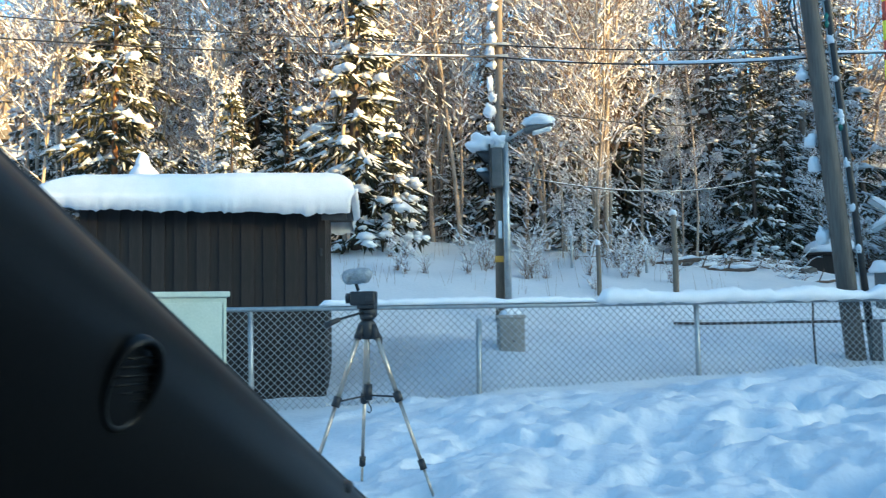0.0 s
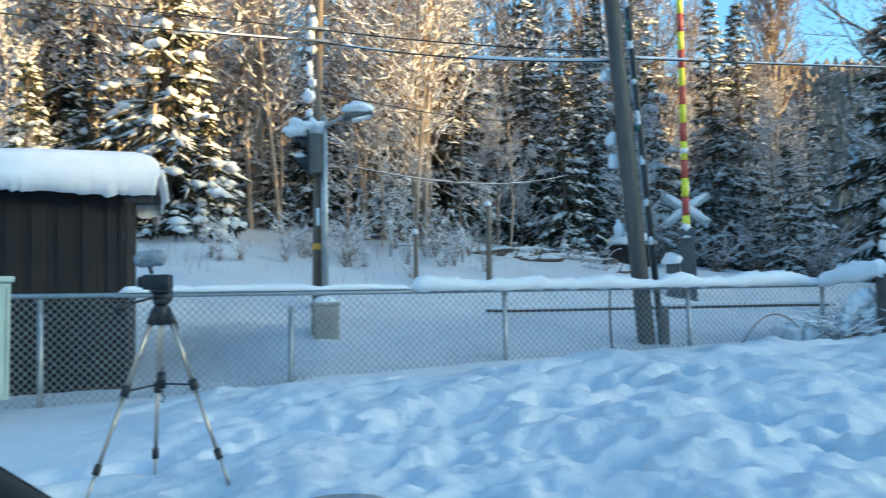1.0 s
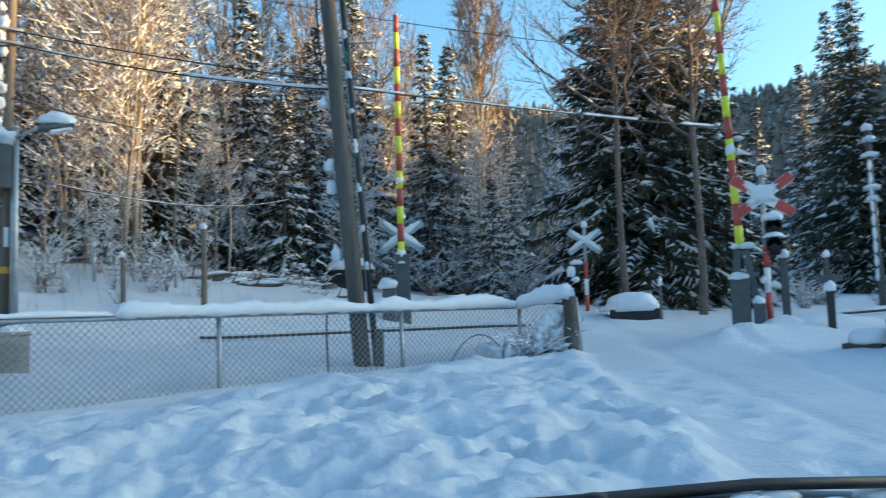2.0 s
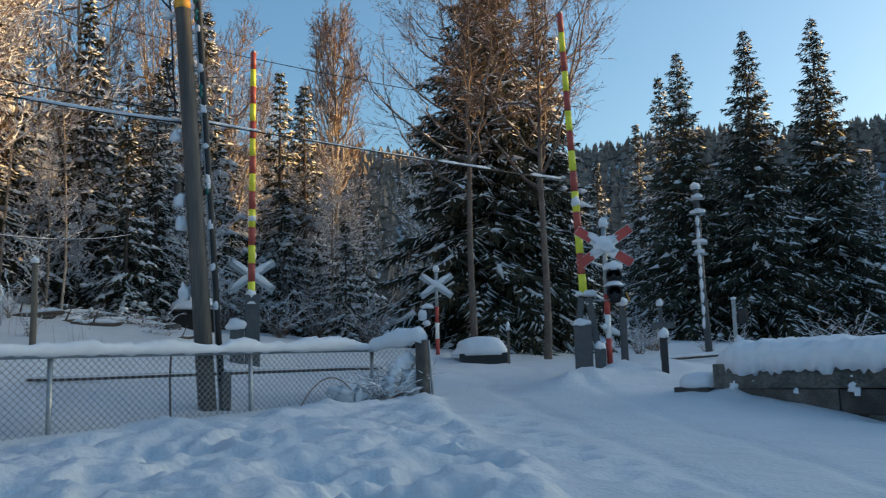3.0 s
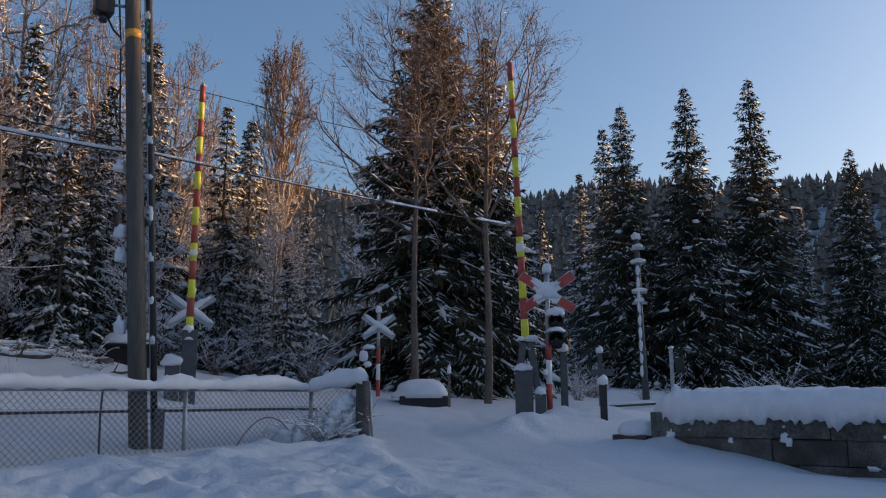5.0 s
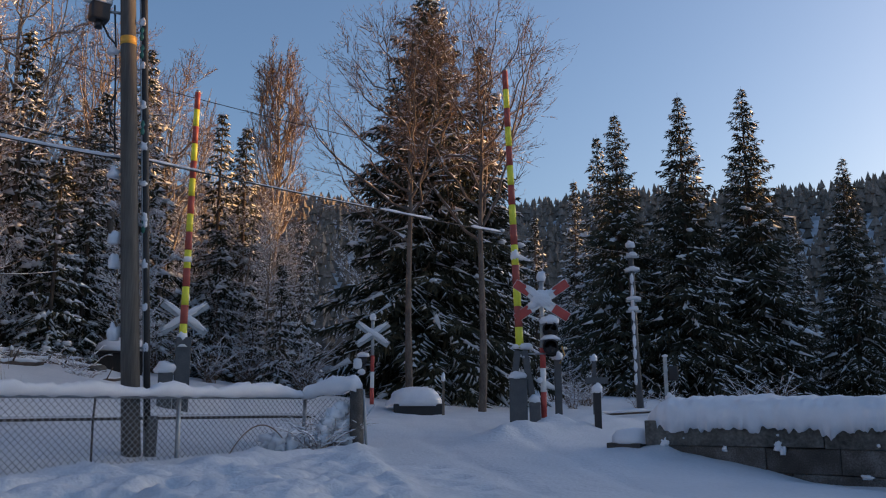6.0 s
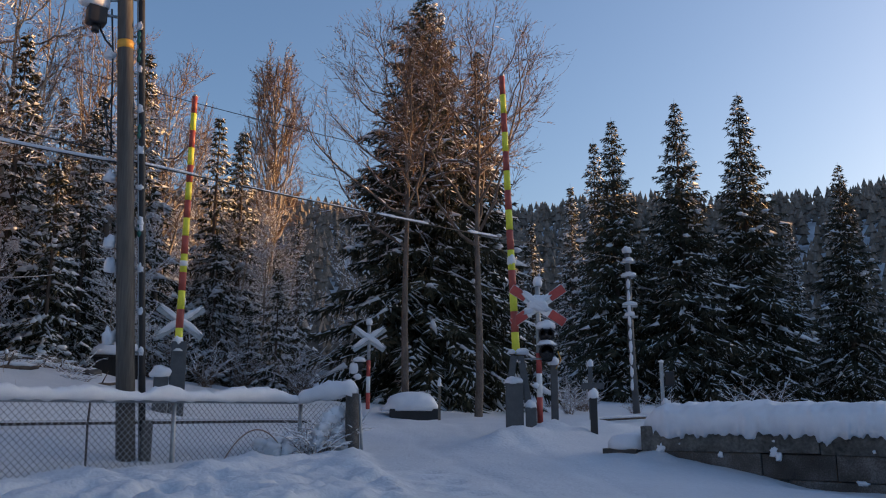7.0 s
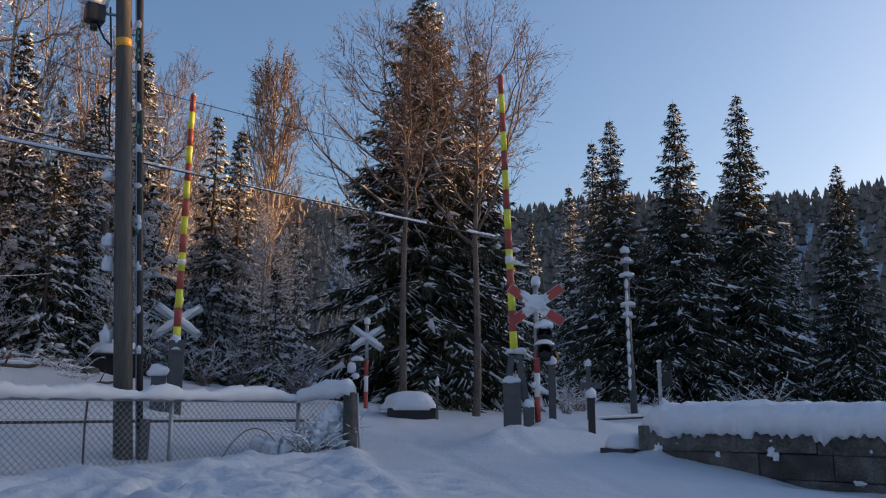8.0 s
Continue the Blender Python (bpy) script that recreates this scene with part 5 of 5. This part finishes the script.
post_thing("cable_post", 10.5, 10.67, 0.75, 1.27, 0.13, GREY_PAINT, "grey cable post beside the crossing sign", "post", 0.10)
post_thing("bollard", 10.38, 9.64, 0.55, 0.88, 0.12, BLACK, "black bollard with a snow cap", "bollard", 0.11)
ob = post_thing("marker_post", 12.77, 11.9, 0.7, 1.42, 0.09, GREY_PAINT, "thin grey marker post with a short crossbar", "post", 0.10)
part("crossbar", Geo().box((0.46, 0.06, 0.13), (0.04, -0.06, 0.93), bevel=0.01), GREY_PAINT, ob, smooth=False)
ob = post_thing("short_mast", 15.67, 12.36, 0.7, 1.6, 0.09, GALV, "short steel mast behind the block wall", "post", 0.04)
part("side_box", Geo().box((0.22, 0.16, 0.34), (0.17, 0, 1.05), bevel=0.04), BLACK, ob)
part("snow_patch", Geo().blob((0.08, -0.05, 0.62), (0.12, 0.1, 0.14), 2, 0.4, 0.3), LUMP_SNOW, ob)
post_thing("lamp_stub", 11.35, 15.2, 0.9, 0.88, 0.06, POST_WOOD, "short dark post under a clump of snow", "post", 0.14)

x, y = 18.08, 15.26
ob = thing("cable_mast", facing(x, y, 0), "slim steel cable mast dusted with snow", "mast")
part("shaft", Geo().tube([(0.12, 0, 0.2), (0.02, 0, 3.0), (0, 0, 5.6)], [0.105, 0.095, 0.085], 8), GREY_PAINT, ob)
for zz in (5.3, 4.9, 4.05, 3.75):
    part("crossarm", Geo().box((0.42, 0.08, 0.06), (0.02, -0.04, zz), bevel=0.01), GALV, ob)
g = Geo().blob((0, 0, 5.68), (0.14, 0.14, 0.12), 2, 0.3, 0.4)
for zz, s in ((5.4, 0.16), (4.98, 0.2), (4.15, 0.2), (3.85, 0.14)):
    g.blob((0.03, -0.05, zz), (s, 0.12, 0.08), zz, 0.6, 0.4, 9)
for k in range(9):
    g.blob((0.0, -0.09, 1.9 + 0.35 * k), (0.05, 0.05, 0.16), k, 0.5, 0, 6)
tagged(part("mast_snow", g, LUMP_SNOW, at=facing(x, y, 0)), "snow lying on the arms of the cable mast", "snow")

# grit box under a dome of snow, past the crossing
x, y = 11.4, 16.35
z = ground(x, y) - 0.12
ob = thing("grit_box", facing(x, y, z), "low dark grit box bulging with snow", "box")
part("box_body", Geo().box((1.15, 0.8, 0.34), (0.05, 0, 0), bevel=0.03), BLACK, ob, smooth=False)
tagged(part("box_snow", Geo().blob((-0.02, 0, 0.36), (0.68, 0.55, 0.36), 6, 0.18, 0.8, 16), LUMP_SNOW, at=facing(x, y, z)), "smooth dome of snow over the grit box", "snow")


# ---- block wall with a heavy snow cap ----
def block_wall():
    a, b = Vector((9.02, 7.55, 0)), Vector((10.75, 1.9, 0))
    d = (b - a).normalized()
    turn = math.atan2(d.y, d.x)
    L = (b - a).length
    ob = thing("block_wall", Matrix.Translation(a) @ Matrix.Rotation(turn, 4, "Z"), "low wall of weathered concrete blocks under deep snow", "wall")
    br = random.Random(12)
    for course, (z0, h, first) in enumerate(((0.02, 0.34, 0.35), (0.37, 0.30, 0.62), (0.68, 0.32, 0.0))):
        s = first - (0.0 if course == 2 else 0.3)
        while s < L:
            w = br.uniform(0.8, 1.25) if course < 2 else br.uniform(1.5, 2.6)
            depth = (0.48 if course < 2 else 0.54) + br.uniform(-0.03, 0.03)
            bw = min(w, L - s) - 0.006
            if bw > 0.15:
                m = Matrix.Translation((s + bw / 2, 0.28 + br.uniform(-0.015, 0.015), z0 + h / 2)) @ Matrix.Rotation(br.uniform(-0.02, 0.02), 4, "Y")
                part("block", Geo().box((bw, depth, h + 0.006), bevel=0.014, m=m), DARK_BLOCK if course < 2 else RENDER_COAT, ob, smooth=False)
            s += w
    path = [(-0.05, 0.30, 0.98), (0.8, 0.30, 1.0), (3.0, 0.30, 1.0), (L, 0.30, 1.02)]
    snow = part("wall_snow", snow_ridge(path, 0.84, 0.31, 5, skirt=0.0, rag=0.18, segs=16, wave=0.09, step_len=0.02), LUMP_SNOW)
    snow.matrix_basis = ob.matrix_basis
    tagged(snow, "deep snow cap with a ragged edge on the block wall", "snow")
    g = Geo()
    for k in range(16):
        s, big = br.uniform(0.05, 4.8), br.random() < 0.35
        tall = br.uniform(0.03, 0.09) if big else br.uniform(0.012, 0.035)
        g.blob((s, -0.005 if big else 0.0, (br.choice((0.36, 0.50, 0.67)) if big else br.uniform(0.4, 0.97)) + br.uniform(-0.03, 0.05)), (br.uniform(0.03, 0.07) if big else br.uniform(0.01, 0.03), 0.020, tall * 0.7), k, 0.8, 0, 10, 2.0)
    st = part("wall_snow", g, LUMP_SNOW)
    st.matrix_basis = ob.matrix_basis
    tagged(st, "snow patches stuck to the block wall", "snow")
    slab = thing("loose_slab", Matrix.Translation((8.88, 7.85, 0.52)) @ Matrix.Rotation(turn, 4, "Z"), "loose concrete slab with snow beside the wall", "slab")
    part("slab_body", Geo().box((0.5, 0.5, 0.16), (0, 0.3, 0), bevel=0.015), DARK_BLOCK, slab, smooth=False)
    part("snow_cap", Geo().blob((0.05, 0.3, 0.17), (0.3, 0.3, 0.2), 3, 0.25, 0.9), LUMP_SNOW, slab)


block_wall()


# ---- undergrowth, stones ----
def bush(x, y, h, seed, label, n=40, snow=0.7, wide=0.6):
    g = random.Random(seed)
    z = ground(x, y)
    ob = thing("bush", Matrix.Translation((x, y, z)), label, "bush", "bushes")
    a, b, r, sa, sb, sr = [], [], [], [], [], []
    for k in range(n):
        az, L = g.uniform(0, 6.28), h * g.uniform(0.5, 1.1)
        p = Vector((g.uniform(-0.2, 0.2) * wide, g.uniform(-0.2, 0.2) * wide, -0.1))
        d = Vector((math.cos(az) * wide * 0.8, math.sin(az) * wide * 0.8, 1)).normalized()
        rad = g.uniform(0.005, 0.011)
        for s in range(6):
            q = p + d * L / 6
            a.append(p), b.append(q), r.append(rad)
            if s > 1 and g.random() < snow:
                sa.append(p + Vector((0, 0, 0.012))), sb.append(q + Vector((0, 0, 0.012))), sr.append(g.uniform(0.009, 0.022))
            for t in range(2):
                w = g.uniform(0, 6.28)
                e = q + (d * 0.4 + Vector((math.cos(w), math.sin(w), g.uniform(-0.2, 0.5)))).normalized() * L * 0.16
                a.append(q), b.append(e), r.append(rad * 0.5)
                if g.random() < snow * 0.6:
                    sa.append(q + Vector((0, 0, 0.008))), sb.append(e + Vector((0, 0, 0.008))), sr.append(g.uniform(0.005, 0.011))
            p = q
            d = (d + Vector((g.uniform(-0.25, 0.25), g.uniform(-0.25, 0.25), -0.16))).normalized()
            rad *= 0.82
    ar = lambda q: np.array([tuple(v) for v in q])
    vs, fs = [], []
    spikes(ar(a), ar(b), np.array(r), vs, fs)
    part("twig_crown", array_mesh("twig_crown", vs, fs), TWIGS, ob)
    if sa:
        vs, fs = [], []
        spikes(ar(sa), ar(sb), np.array(sr), vs, fs)
        part("branch_snow", array_mesh("branch_snow", vs, fs), TREE_SNOW, ob)["kind"] = "stuff"
    return ob


bush(5.55, 10.35, 0.75, 3, "tangled snowy bush at the end of the fence", 46, 0.95, 0.9)
bush(5.25, 10.5, 0.55, 4, "low snowy bush behind the fence", 30, 0.97, 0.9)
bush(5.9, 10.55, 0.8, 5, "snow-clad twigs round the end post", 30, 0.9, 0.7)
g = Geo()
for k in range(30):
    q = rng.random()
    g.blob((4.85 + 1.15 * q, 10.42 - 0.12 * q + rng.uniform(-0.06, 0.1), 0.62 + rng.uniform(0.0, 0.14) + 0.34 * q * q * rng.random()), (rng.uniform(0.06, 0.16), rng.uniform(0.06, 0.12), rng.uniform(0.05, 0.13)), k, 0.9, 0, 10, 2.3)
for k, (q, z) in enumerate(((0.72, 0.98), (0.80, 1.08), (0.88, 1.16), (0.66, 0.84), (0.92, 0.78), (0.97, 0.9))):
    g.blob((4.85 + 1.15 * q, 10.30, z), (0.11, 0.07, 0.10), k + 60, 1.0, 0, 10, 2.3)
tagged(part("bush_snow", g, LUMP_SNOW), "heaped snow caught in the bush by the fence", "snow")
for k in range(9):
    b, d = rng.uniform(-8, 4), rng.uniform(15.5, 18.5)
    bush(*bearing_xy(b, d), rng.uniform(0.7, 1.5), 40 + k, "thin bare shrub on the snowy slope", 10, 0.35, 0.35)
for k in range(20):
    b, d = rng.uniform(-16, 6), rng.uniform(14.6, 18.0)
    bush(*bearing_xy(b, d), rng.uniform(0.5, 1.3), 140 + k, "upright dry shrub dusted with snow", 9, 0.55, 0.22)
for k in range(14):
    b, d = rng.uniform(17, 27.5), rng.uniform(24, 34)
    bush(*bearing_xy(b, d), rng.uniform(1.2, 2.6), 60 + k, "frosted thicket at the edge of the wood", 44, 0.35, 0.6)
for k in range(12):
    b, d = rng.uniform(38, 62), rng.uniform(27, 34)
    bush(*bearing_xy(b, d), rng.uniform(0.8, 1.8), 80 + k, "frosted bare shrub before the spruces", 26, 0.5, 0.6)
for k in range(13):
    b, d = rng.uniform(0, 15), rng.uniform(17.5, 23)
    bush(*bearing_xy(b, d), rng.uniform(0.35, 0.8), 110 + k, "low snow-covered shrub on the slope", 16, 0.92, 1.1)
arch = Geo().tube(sag((4.1, 10.1, 0.5), (5.15, 10.35, 0.55), -0.42, 16), 0.008, 6)
tagged(part("arched_branch", arch, TWIGS), "thin bare branch arching beside the fence", "branch")


def stalks():
    """Dry stalks standing out of the snow on the slope."""
    g = np.random.default_rng(17)
    a, b, r = [], [], []
    for k in range(420):
        bb, d = g.uniform(-22, 10), g.uniform(14.2, 20)
        x, y = bearing_xy(bb, d)
        if noise.noise(Vector((x * 0.6, y * 0.6, 3))) < -0.05:
            continue
        z = ground(x, y)
        h = g.uniform(0.15, 0.7)
        a.append((x, y, z - 0.05)), b.append((x + g.uniform(-0.12, 0.12), y + g.uniform(-0.1, 0.1), z + h)), r.append(g.uniform(0.002, 0.0045))
    vs, fs = [], []
    spikes(np.array(a), np.array(b), np.array(r), vs, fs)
    me = array_mesh("dry_stalks", vs, fs)
    me.materials.append(DRY_GRASS)
    tagged(new("dry_stalks", me), "dry brown stalks standing out of the snow", "grass", kind="stuff")


stalks()


def fallen_log(x, y, length, r, turn, tilt, seed):
    """A dark log lying on the slope under a strip of snow."""
    m = Matrix.Translation((x, y, ground(x, y) + r * 0.5)) @ Matrix.Rotation(turn, 4, "Z") @ Matrix.Rotation(tilt, 4, "Y")
    ob = thing("fallen_log", m, "dark fallen log lying in snow on the slope", "log", "fallen logs")
    pts = [Vector((length * (k / 7 - 0.5), 0.05 * noise.noise(Vector((k * 0.8, seed, 0))), 0.04 * noise.noise(Vector((k * 0.8, seed, 5))))) for k in range(8)]
    part("bark", Geo().tube(pts, [r * (1 - 0.05 * k) for k in range(8)], 8), SPRUCE_BARK, ob)
    part("branch_stub", Geo().tube([pts[3], pts[3] + Vector((0.1, -0.12, 0.25))], [r * 0.4, r * 0.2], 5), SPRUCE_BARK, ob)
    part("snow_cap", snow_ridge([p + Vector((0, 0.02, r * 0.55)) for p in pts], r * 1.7, r * 1.1, seed, wave=0.9, step_len=0.12, segs=6), LUMP_SNOW, ob)


for k in range(16):
    b, d = rng.uniform(-3, 15), rng.uniform(17.2, 22.5)
    fallen_log(*bearing_xy(b, d), rng.uniform(0.5, 1.7), rng.uniform(0.03, 0.07), rng.uniform(-0.5, 0.6), rng.uniform(-0.16, 0.16), k)
for k in range(12):
    b, d = rng.uniform(-2, 15), rng.uniform(18.0, 23)
    x, y = bearing_xy(b, d)
    s = rng.uniform(0.14, 0.30)
    z = ground(x, y)
    ob = thing("boulder", Matrix.Translation((x, y, z)), "dark boulder half covered by snow", "stone", "boulders on the slope")
    part("stone", Geo().blob((0, 0, 0.05), (s, s * 0.8, s * 0.45), k, 0.5, 0, 9), DARK_BLOCK, ob)
    part("snow_cap", Geo().blob((0.02, 0.08, 0.05 + s * 0.22), (s * 0.8, s * 0.65, s * 0.30), k + 50, 0.5, 0.4, 9), LUMP_SNOW, ob)


# ---- the car in which the camera is held ----
def car():
    ob = thing("car", Matrix.Identity(4), "dark interior and bonnet of the parked car", "car")
    # windscreen pillar: a broad rounded trim from the dash corner up and back
    lower, upper = Vector((-0.306, 0.526, 1.135)), Vector((-0.352, 0.045, 1.399))
    d = (upper - lower).normalized()
    down = Vector((-0.45, -0.10, -0.90))
    down = (down - d * down.dot(d)).normalized()
    out = d.cross(down).normalized()
    out = out if out.x > 0 else -out
    g = Geo()
    n, m = 24, 14
    prof = [(-0.002, 0.020), (0.000, 0.008), (0.004, 0.0), (0.012, -0.007), (0.026, -0.012), (0.046, -0.015), (0.075, -0.015), (0.11, -0.012), (0.16, -0.008), (0.23, -0.003), (0.32, 0.003), (0.42, 0.008)]
    start = lower - d * 0.22
    for i in range(n + 1):
        s = i / n
        p = start.lerp(upper + d * 0.1, s)
        for a, o in prof:
            g.v.append(p + down * a - out * o)
    k = len(prof)
    for i in range(n):
        for j in range(k - 1):
            g.f.append((i * k + j, i * k + j + 1, (i + 1) * k + j + 1, (i + 1) * k + j))
    pillar = part("pillar_trim", g, PLASTIC, ob, "soft black windscreen pillar trim")
    pillar.modifiers.new("thick", "SOLIDIFY").thickness = 0.003
    part("pillar_seal", Geo().tube([start - out * 0.02, start.lerp(upper, 0.5) - out * 0.02, upper + d * 0.1 - out * 0.02], 0.007, 6), RUBBER, ob)
    return ob, out, down, d


car_ob, car_out, car_down, car_dir = car()


def speaker(c, nrm, up):
    """Round loudspeaker cover in the trim: a rim and slats."""
    side = up.cross(nrm).normalized()
    up = nrm.cross(side).normalized()
    m = Matrix((side, up, nrm)).transposed().to_4x4()
    m.translation = c
    m = m @ Matrix.Diagonal((0.70, 0.70, 0.55, 1))
    n = 40
    rim = Geo()
    prof = [(0.0275, -0.004), (0.0275, 0.003), (0.0255, 0.006), (0.0225, 0.004), (0.0215, -0.004)]
    for i in range(n):
        w = 2 * math.pi * i / n
        for r, h in prof:
            rim.v.append(m @ Vector((r * math.cos(w) * 0.72, r * math.sin(w) * 1.08, h)))
    k = len(prof)
    for i in range(n):
        for j in range(k - 1):
            a, b = i * k + j, ((i + 1) % n) * k + j
            rim.f.append((a, b, b + 1, a + 1))
    cover = part("speaker_rim", rim, PLASTIC, car_ob, "round loudspeaker rim")
    for i in range(9):
        y = -0.020 + 0.005 * i
        half = 0.0215 * math.sqrt(max(0.05, 1 - (y / 0.0225) ** 2)) * 0.72
        part("slat", Geo().tube([m @ Vector((-half, y * 1.08, 0.0)), m @ Vector((half, y * 1.08, 0.0))], 0.0006, 6), PLASTIC, cover)


# the cover lies in the trim, below its upper edge
spot = Vector((-0.306, 0.526, 1.135)) + car_dir * 0.242 + car_down * 0.031 + car_out * 0.016
speaker(spot, car_out, Vector((0, 0, 1)))

# dash corner, bonnet edge and wiper
part("dash_corner", Geo().blob((-0.309, 0.53, 1.132), (0.006, 0.014, 0.005), 2, 0.1), PLASTIC, car_ob)


def car_front():
    """Cowl, wiper, bonnet, wings, bumper and front wheels below the windscreen."""
    turn = Matrix.Translation((0.42, 0.90, 0)) @ Matrix.Rotation(radians(-11.0), 4, "Z")

    def sheet(rows, name, mat, thick, label=""):
        g, k = Geo(), len(rows[0])
        for row in rows:
            g.v += [turn @ Vector(p) for p in row]
        for i in range(len(rows) - 1):
            for j in range(k - 1):
                g.f.append((i * k + j, i * k + j + 1, (i + 1) * k + j + 1, (i + 1) * k + j))
        o = part(name, g, mat, car_ob, label)
        o.modifiers.new("thick", "SOLIDIFY").thickness = thick
        return o

    xs = [-0.72 + 0.06 * k for k in range(25)]

    def crown(x):
        return -0.030 * (x / 0.72) ** 2

    sheet([[(x, y + 0.9 * crown(x), z + crown(x)) for x in xs] for y, z in ((-0.16, 0.90), (-0.10, 0.935), (-0.02, 0.945), (0.03, 0.962))], "cowl", PLASTIC, 0.008, "black plastic cowl under the windscreen")
    sheet([[(x, y + 0.9 * crown(x), z + crown(x) * 1.5) for x in xs] for y, z in ((0.035, 0.966), (0.06, 0.970), (0.3, 0.885), (0.6, 0.79), (0.9, 0.70), (1.05, 0.62), (1.1, 0.5))], "bonnet", CAR_PAINT, 0.006, "dark painted bonnet")
    sheet([[(x, 1.1 + 0.9 * crown(x), z) for x in xs] for z in (0.52, 0.4, 0.25)], "bumper", CAR_PAINT, 0.02)
    for s in (-1, 1):
        sheet([[(s * 0.73, y, z) for z in (0.85 - 0.16 * max(0, y), 0.6, 0.32)] for y in (-0.9, -0.4, 0.0, 0.4, 0.8, 1.05)], "wing", CAR_PAINT, 0.01)
        c = turn @ Vector((s * 0.66, 0.45, 0))
        gz = ground(c.x, c.y)
        axle = (turn.to_3x3() @ Vector((1, 0, 0))) * 0.09
        p = Vector((c.x, c.y, gz + 0.30))
        wheel = part("wheel", Geo().tube([p - axle, p - axle * 0.8, p + axle * 0.8, p + axle], [0.27, 0.305, 0.305, 0.27], 28, up=(0, 0, 1)), RUBBER, car_ob)
        part("rim", Geo().tube([p - axle * 1.04, p + axle * 1.04], 0.19, 20, up=(0, 0, 1)), GALV, wheel)
    part("wiper", Geo().tube([turn @ Vector(q) for q in ((-0.45, -0.03, 0.955), (-0.1, 0.0, 0.972), (0.35, 0.015, 0.974), (0.62, 0.0, 0.962))], 0.008, 6), RUBBER, car_ob)
    part("wiper_spindle", Geo().tube([turn @ Vector((0.12, -0.02, 0.94)), turn @ Vector((0.12, -0.02, 0.985))], 0.014, 8), RUBBER, car_ob)
    g = Geo()
    r = random.Random(2)
    for k in range(26):
        x = r.uniform(-0.62, 0.68)
        g.blob(turn @ Vector((x, 0.02 + 0.9 * crown(x) + r.uniform(-0.05, 0.02), 0.962 + crown(x))), (r.uniform(0.02, 0.07), r.uniform(0.012, 0.03), r.uniform(0.005, 0.012)), k, 0.5, 0.3, 6)
    tagged(part("bonnet_snow", g, LUMP_SNOW), "thin patches of snow along the bonnet edge", "snow")
    # Plain grey hump on the cowl beside the end of the wiper.
    part("washer_cover", Geo().blob(turn @ Vector((-0.55, 0.02, 0.955)), (0.075, 0.04, 0.032), 3, 0.1, 0.4, 12), GALV, car_ob)


car_front()


def car_shell():
    """Roof lining, doors, floor and rear that keep the inside of the car dark."""
    turn = Matrix.Translation((0.15, -0.1, 0)) @ Matrix.Rotation(radians(-11.0), 4, "Z")
    for name, size, at in (("roof_lining", (1.45, 1.7, 0.04), (0.16, -0.72, 1.52)), ("door_panel", (0.06, 2.0, 0.72), (-0.60, -0.55, 0.30)), ("door_panel", (0.06, 2.0, 0.55), (0.98, -0.55, 0.28)),
                           ("floor_pan", (1.8, 2.5, 0.05), (0.06, -0.35, 0.26)), ("rear_panel", (1.8, 0.06, 1.25), (0.06, -1.58, 0.28)), ("dashboard", (1.60, 0.22, 0.46), (0.10, 0.60, 0.42)), ("rear_quarter", (0.06, 0.9, 0.52), (-0.58, -1.1, 1.02))):
        g = Geo().box(size, at, bevel=0.015)
        g.v = [turn @ v for v in g.v]
        part(name, g, PLASTIC, car_ob)
    for s in (-1, 1):
        c = turn @ Vector((s * 0.72, -1.0, 0))
        axle = (turn.to_3x3() @ Vector((1, 0, 0))) * 0.09
        p = Vector((c.x, c.y, ground(c.x, c.y) + 0.30))
        wheel = part("wheel", Geo().tube([p - axle, p - axle * 0.8, p + axle * 0.8, p + axle], [0.27, 0.305, 0.305, 0.27], 28, up=(0, 0, 1)), RUBBER, car_ob)
        part("rim", Geo().tube([p - axle * 1.04, p + axle * 1.04], 0.19, 20, up=(0, 0, 1)), GALV, wheel)


car_shell()
